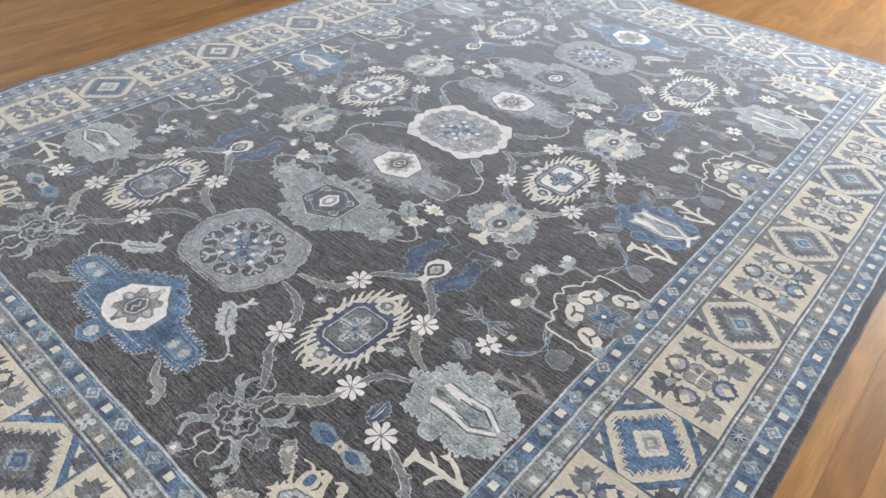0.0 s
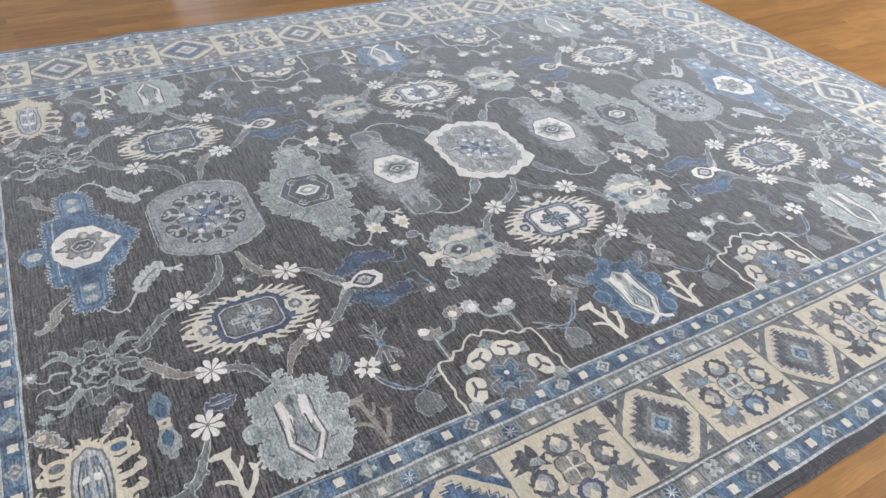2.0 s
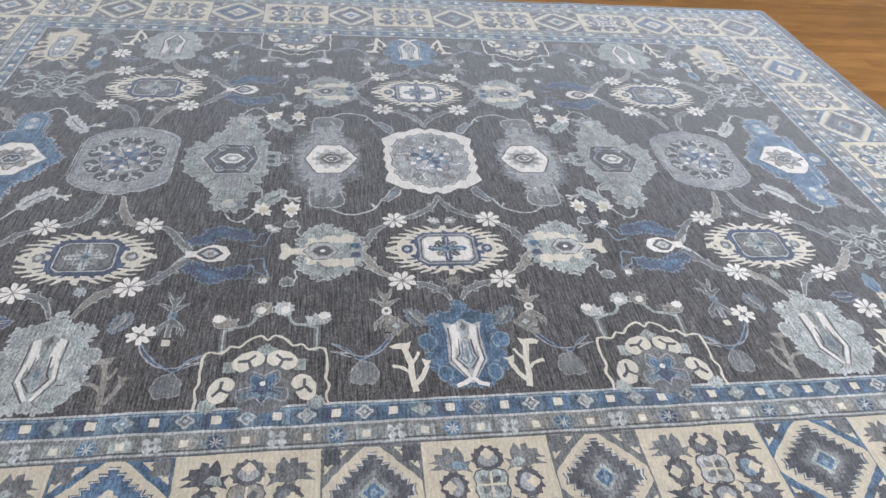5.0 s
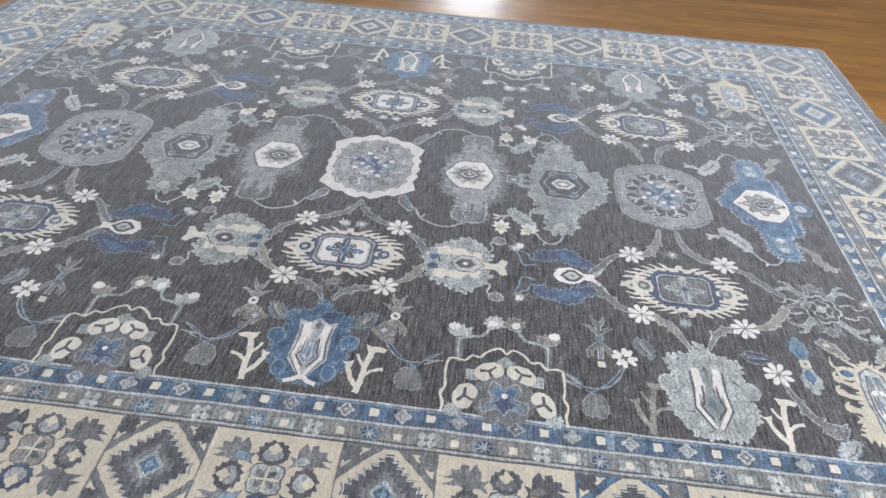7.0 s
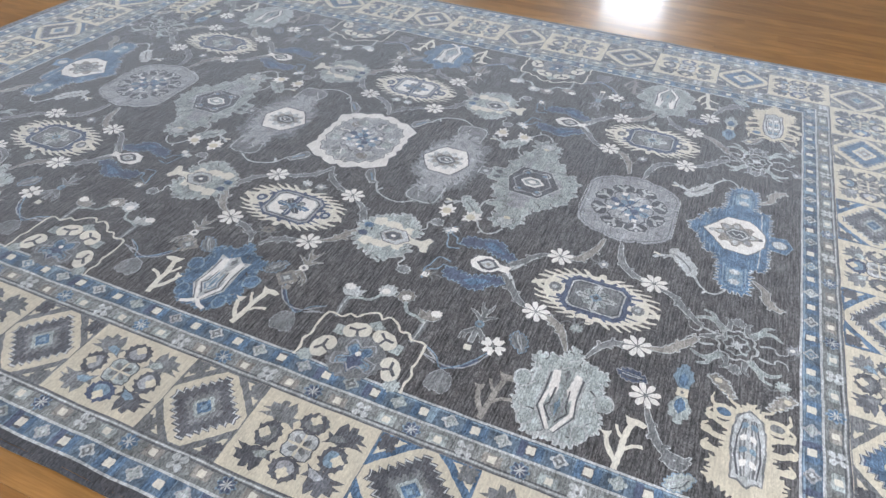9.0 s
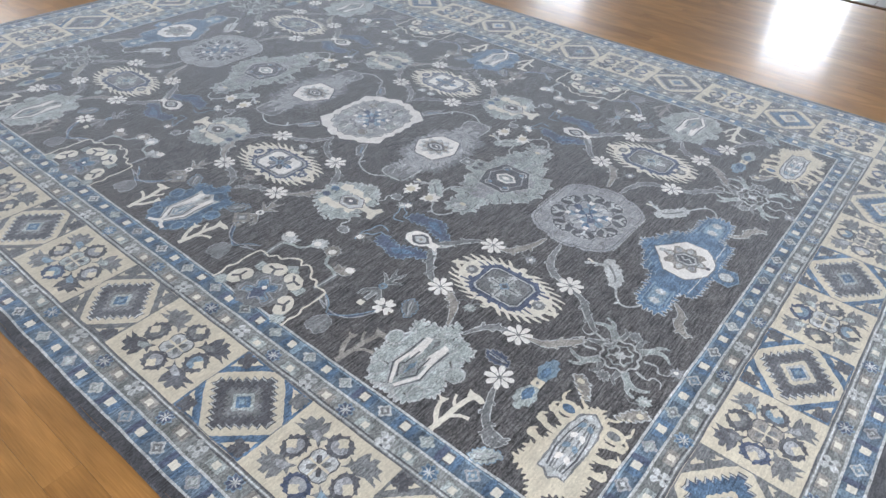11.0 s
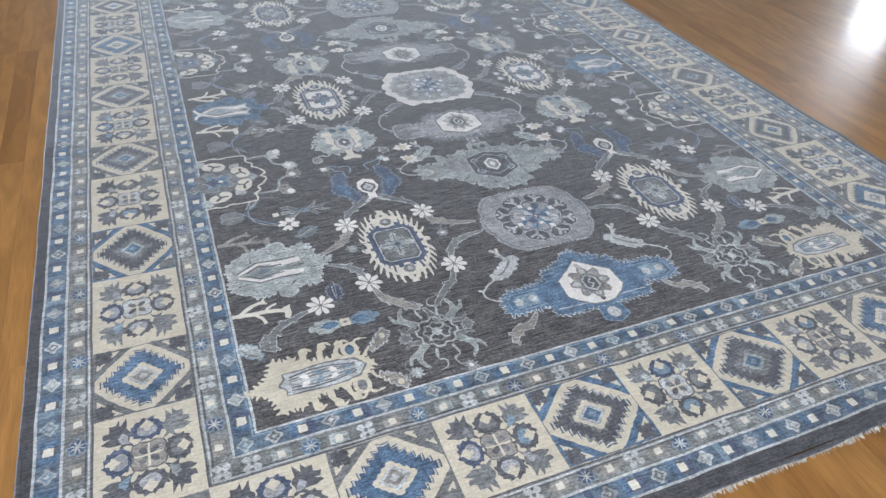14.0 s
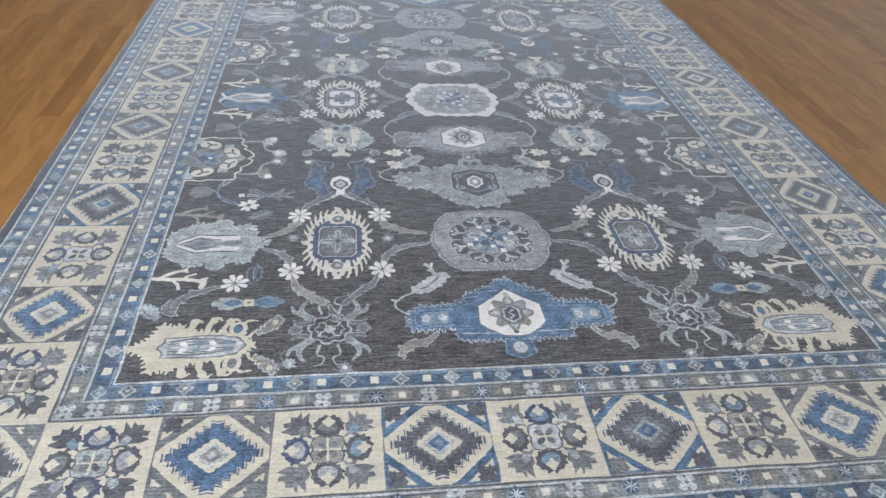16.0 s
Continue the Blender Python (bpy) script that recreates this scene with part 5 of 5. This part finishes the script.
def vine(pts, w0=0.016, colour="smoke", rim="mist"):
    """Leafy vine: thin at its root, hooked thorns along it, edged in a pale line."""
    w = Weave("vine")
    c = smooth(pts, 7)
    n = len(c)
    left, right, thorns = [], [], []
    for i, (a, b) in enumerate(c):
        (p, q), (r, s) = c[max(i - 1, 0)], c[min(i + 1, n - 1)]
        d = math.hypot(r - p, s - q) or 1
        tx, ty = (r - p) / d, (s - q) / d
        f = i / (n - 1)
        h = w0 * (0.22 + 0.55 * math.sin(math.pi * min(1.0, f ** 1.3)) ** 0.8)
        left.append((a - ty * h, b + tx * h))
        right.append((a + ty * h, b - tx * h))
        if i % 3 == 1 and 0.2 < f < 0.97:
            g, e = (1 if (i // 3) % 2 else -1), h + 0.006 + 0.009 * jig.random()
            at = lambda along, out: (a + tx * along - ty * out * g, b + ty * along + tx * out * g)
            thorns.append([at(-0.007, 0.0), at(0.008, e), at(0.015, e * 0.95), at(0.009, 0.0)])
    body = Frayed(left + right[::-1])
    body.spikes = thorns
    return w.edged(colour, rim, body, 0.6, 0.003)


central_medallion().put()
smoke_hexagon().ends(0.392)
grey_palmette().ends(0.775)
lilac_medallion().ends(1.168)
blue_flower().ends(1.572)
barbed_oval(True).sides(0.555)
barbed_oval(False).four(1.165, 0.565)
upright_palmette("blue", "sky", "white", 0.95).sides(0.995)
upright_palmette("sage", "mist", "white", 1.0).four(1.165, 1.005)
cream_palmette().four(0.428, 0.555)
blue_palmette().four(0.785, 0.558)
arch().four(0.575, 0.955)
corner_palmette().four(1.665, 0.935)
open_rosette().four(1.61, 0.585)
twig().four(0.165, 1.045)
twig().four(1.35, 1.065)
twig("taupe").four(0.985, 1.06)
for u, v in ((0.17, 0.396), (0.166, 0.71), (1.003, 0.408), (1.330, 0.410), (1.003, 0.708), (1.328, 0.722)):
    rosette().four(u, v)
rosette().four(1.382, 0.90)
square_rosette().four(0.930, 0.905)
burst().four(0.535, 0.330)
burst().four(0.634, 0.330, turn=40)
plant("taupe", "white").four(0.225, 0.84)
plant("smoke", "sky").four(0.857, 0.835)
sprig("mist").four(0.432, 0.858)
flipped(sprig("taupe")).four(0.700, 0.858)
bell_vine().four(0.295, 1.012)
flipped(bell_vine()).four(0.835, 1.030)
grey_rosette().four(0.20, 0.905)
leaf_pair().four(1.478, 0.845, turn=90)
hook("mist").four(1.560, 0.325)
hook("sage").four(0.765, 0.345, turn=0)
centre_hook().four(0.400, 0.320)
small_leaf("navy").four(1.335, 0.842)
small_leaf("smoke").four(0.995, 0.855, turn=60)
small_leaf("smoke").four(0.140, 0.872, turn=-55)
small_leaf("sage").four(1.51, 1.14, turn=-40)


def bud(colour, eye):
    """Small round bud with a leaf on either side."""
    w = Weave("small_bud")
    w.fill(colour, fray(oval(0.017, 0.015, 9), 0.014, 0.008, 4), 2).fill(eye, oval(0.008, 0.007, 8), 3)
    for k in (1, -1):
        w.line("smoke", smooth([(0.0, 0.012), (k * 0.022, 0.03), (k * 0.045, 0.025)], 4), 0.009, 1, taper=True)
    w.line("smoke", smooth([(0, 0.012), (0.004, 0.035), (-0.004, 0.06)], 4), 0.006, 1)
    return w


for k, (u, v) in enumerate(((0.030, 0.400), (0.000, 0.712), (1.152, 0.385), (1.140, 0.724), (0.590, 0.440), (0.610, 0.688), (1.772, 0.535), (1.745, 0.700))):
    bud(("mist", "taupe", "lilac", "sage")[k % 4], ("white", "smoke", "white", "mist")[k % 4]).four(u, v, turn=(k * 53) % 360)

VINES = (
    [(0.0, 0.245), (0.020, 0.30), (0.070, 0.355), (0.150, 0.390)],
    [(0.195, 0.415), (0.24, 0.45), (0.27, 0.50), (0.30, 0.55)],
    [(0.185, 0.695), (0.24, 0.66), (0.27, 0.61), (0.30, 0.56)],
    [(0.020, 0.800), (0.035, 0.765), (0.080, 0.735), (0.145, 0.715)],
    [(1.185, 0.235), (1.196, 0.31), (1.235, 0.378), (1.300, 0.408)],
    [(1.125, 0.240), (1.105, 0.32), (1.070, 0.385), (1.025, 0.405)],
    [(0.980, 0.410), (0.935, 0.43), (0.890, 0.490), (0.845, 0.535)],
    [(0.980, 0.700), (0.940, 0.685), (0.890, 0.630), (0.850, 0.58)],
    [(1.135, 0.830), (1.105, 0.765), (1.070, 0.730), (1.025, 0.712)],
    [(1.195, 0.830), (1.225, 0.770), (1.260, 0.740), (1.305, 0.727)],
    [(1.350, 0.425), (1.400, 0.445), (1.440, 0.490), (1.500, 0.545)],
    [(1.350, 0.715), (1.410, 0.700), (1.450, 0.655), (1.500, 0.600)],
    [(1.388, 0.925), (1.410, 0.985), (1.455, 1.060), (1.530, 1.075)],
    [(1.455, 1.050), (1.480, 1.095), (1.520, 1.090)],
    [(1.640, 0.250), (1.680, 0.290), (1.690, 0.340), (1.735, 0.375)],
    [(1.500, 0.590), (1.545, 0.570), (1.570, 0.560)],
)
for k, pts in enumerate(VINES):
    vine(pts, 0.013 + 0.002 * (k % 3), ("smoke", "smoke", "taupe")[k % 3]).four(0, 0)


# ---- fringe at the two woven ends ----
def fringe(su):
    r = random.Random(21 + su)
    verts, faces = [], []
    x = -EV * G + 0.01
    while x < EV * G - 0.01:
        ln, w, lean = r.uniform(0.003, 0.014), r.uniform(0.0012, 0.003), r.uniform(-0.005, 0.005)
        y0, y1 = su * (EU * G - 0.004), su * (EU * G + ln)
        base = max(0.0, swell(x, y0) - THICK)
        k = len(verts)
        verts += [(x - w, y0, base + 0.006), (x + w, y0, base + 0.006), (x + lean + w * 0.5, y1, base * 0.6 + 0.0015), (x + lean - w * 0.5, y1, base * 0.6 + 0.0015),
                  (x - w, y0, base + 0.001), (x + w, y0, base + 0.001)]
        faces += [(k, k + 1, k + 2, k + 3), (k + 1, k + 5, k + 2), (k + 4, k, k + 3)]
        x += r.uniform(0.003, 0.008)
    tagged(part("fringe", mesh_of("fringe", verts, faces, [FRINGE]), rug, "short worn cotton fringe"), kind="stuff")


fringe(1)
fringe(-1)


# ---- oak floor ----
floor = structure("floor", boxes("floor", [(XW - 0.14, YS - 0.14, -0.05, XE + 0.14, YN + 0.14, -0.006)], SUBFLOOR), "glossy golden oak strip floor with dark joints")
PITCH, SEAM = 0.083, 1.576
rng = random.Random(7)


def plank_data(x0, y0, x1, y1):
    """One strip with eased long edges."""
    e, z = 0.0003, 0.0
    v = [(x0, y0, -0.02), (x1, y0, -0.02), (x1, y1, -0.02), (x0, y1, -0.02),
         (x0, y0, z - e * 0.2), (x1, y0, z - e * 0.2), (x1, y1, z - e * 0.2), (x0, y1, z - e * 0.2),
         (x0 + e, y0 + e, z), (x1 - e, y0 + e, z), (x1 - e, y1 - e, z), (x0 + e, y1 - e, z)]
    f = [(0, 1, 5, 4), (1, 2, 6, 5), (2, 3, 7, 6), (3, 0, 4, 7), (4, 5, 9, 8), (5, 6, 10, 9), (6, 7, 11, 10), (7, 4, 8, 11), (8, 9, 10, 11)]
    return v, f


rest_v, rest_f = [], []
i0, i1 = math.floor((XW - SEAM) / PITCH), math.ceil((XE - SEAM) / PITCH)
for i in range(i0, i1):
    x0 = SEAM + i * PITCH
    y = YS - rng.random() * 1.1
    while y < YN:
        ln = rng.uniform(0.45, 1.5)
        if x0 < TILE_X - 0.001:
            break
        a, b = (x0 + 0.0002, y + 0.0002), (x0 + PITCH - 0.0002, y + ln - 0.0002)
        y += ln
        v, f = plank_data(a[0], a[1], b[0], b[1])
        hidden = abs(x0 + PITCH / 2) < 1.42 and max(abs(a[1]), abs(b[1])) < 1.98
        near = (-2.6 < x0 < -1.4 or 1.35 < x0 < 1.9) and -2.2 < (a[1] + b[1]) / 2 < 2.9 and not hidden
        if near:
            part("plank", mesh_of("plank", v, f, [OAK]), floor)
        else:
            k = len(rest_v)
            rest_v += v
            rest_f += [tuple(q + k for q in c) for c in f]


def tile_floor():
    """Large pale tiles beyond the oak, with sunken joints and a metal edge strip."""
    t = 0.45
    tiles = structure("floor_tiles", boxes("floor_tiles", [(XW, YS, -0.02, TILE_X - 0.02, YN, -0.008)], SUBFLOOR), "pale grey glossy tile floor beside the oak boards")
    verts, faces = [], []
    y = YS
    while y < YN:
        x = TILE_X - 0.03 - t
        while x > XW - t:
            v, f = plank_data(x + 0.002, y + 0.002, x + t - 0.002, y + t - 0.002)
            k = len(verts)
            verts += v
            faces += [tuple(q + k for q in c) for c in f]
            x -= t
        y += t
    tagged(part("tiles", mesh_of("tiles", verts, faces, [TILE]), tiles), kind="stuff")
    part("edge_strip", boxes("edge_strip", [(TILE_X - 0.028, YS, -0.01, TILE_X + 0.001, YN, 0.004)], SUBFLOOR, 0.002), tiles, "dark edge strip")


tile_floor()
tagged(part("planks", mesh_of("planks", rest_v, rest_f, [OAK]), floor), kind="stuff")
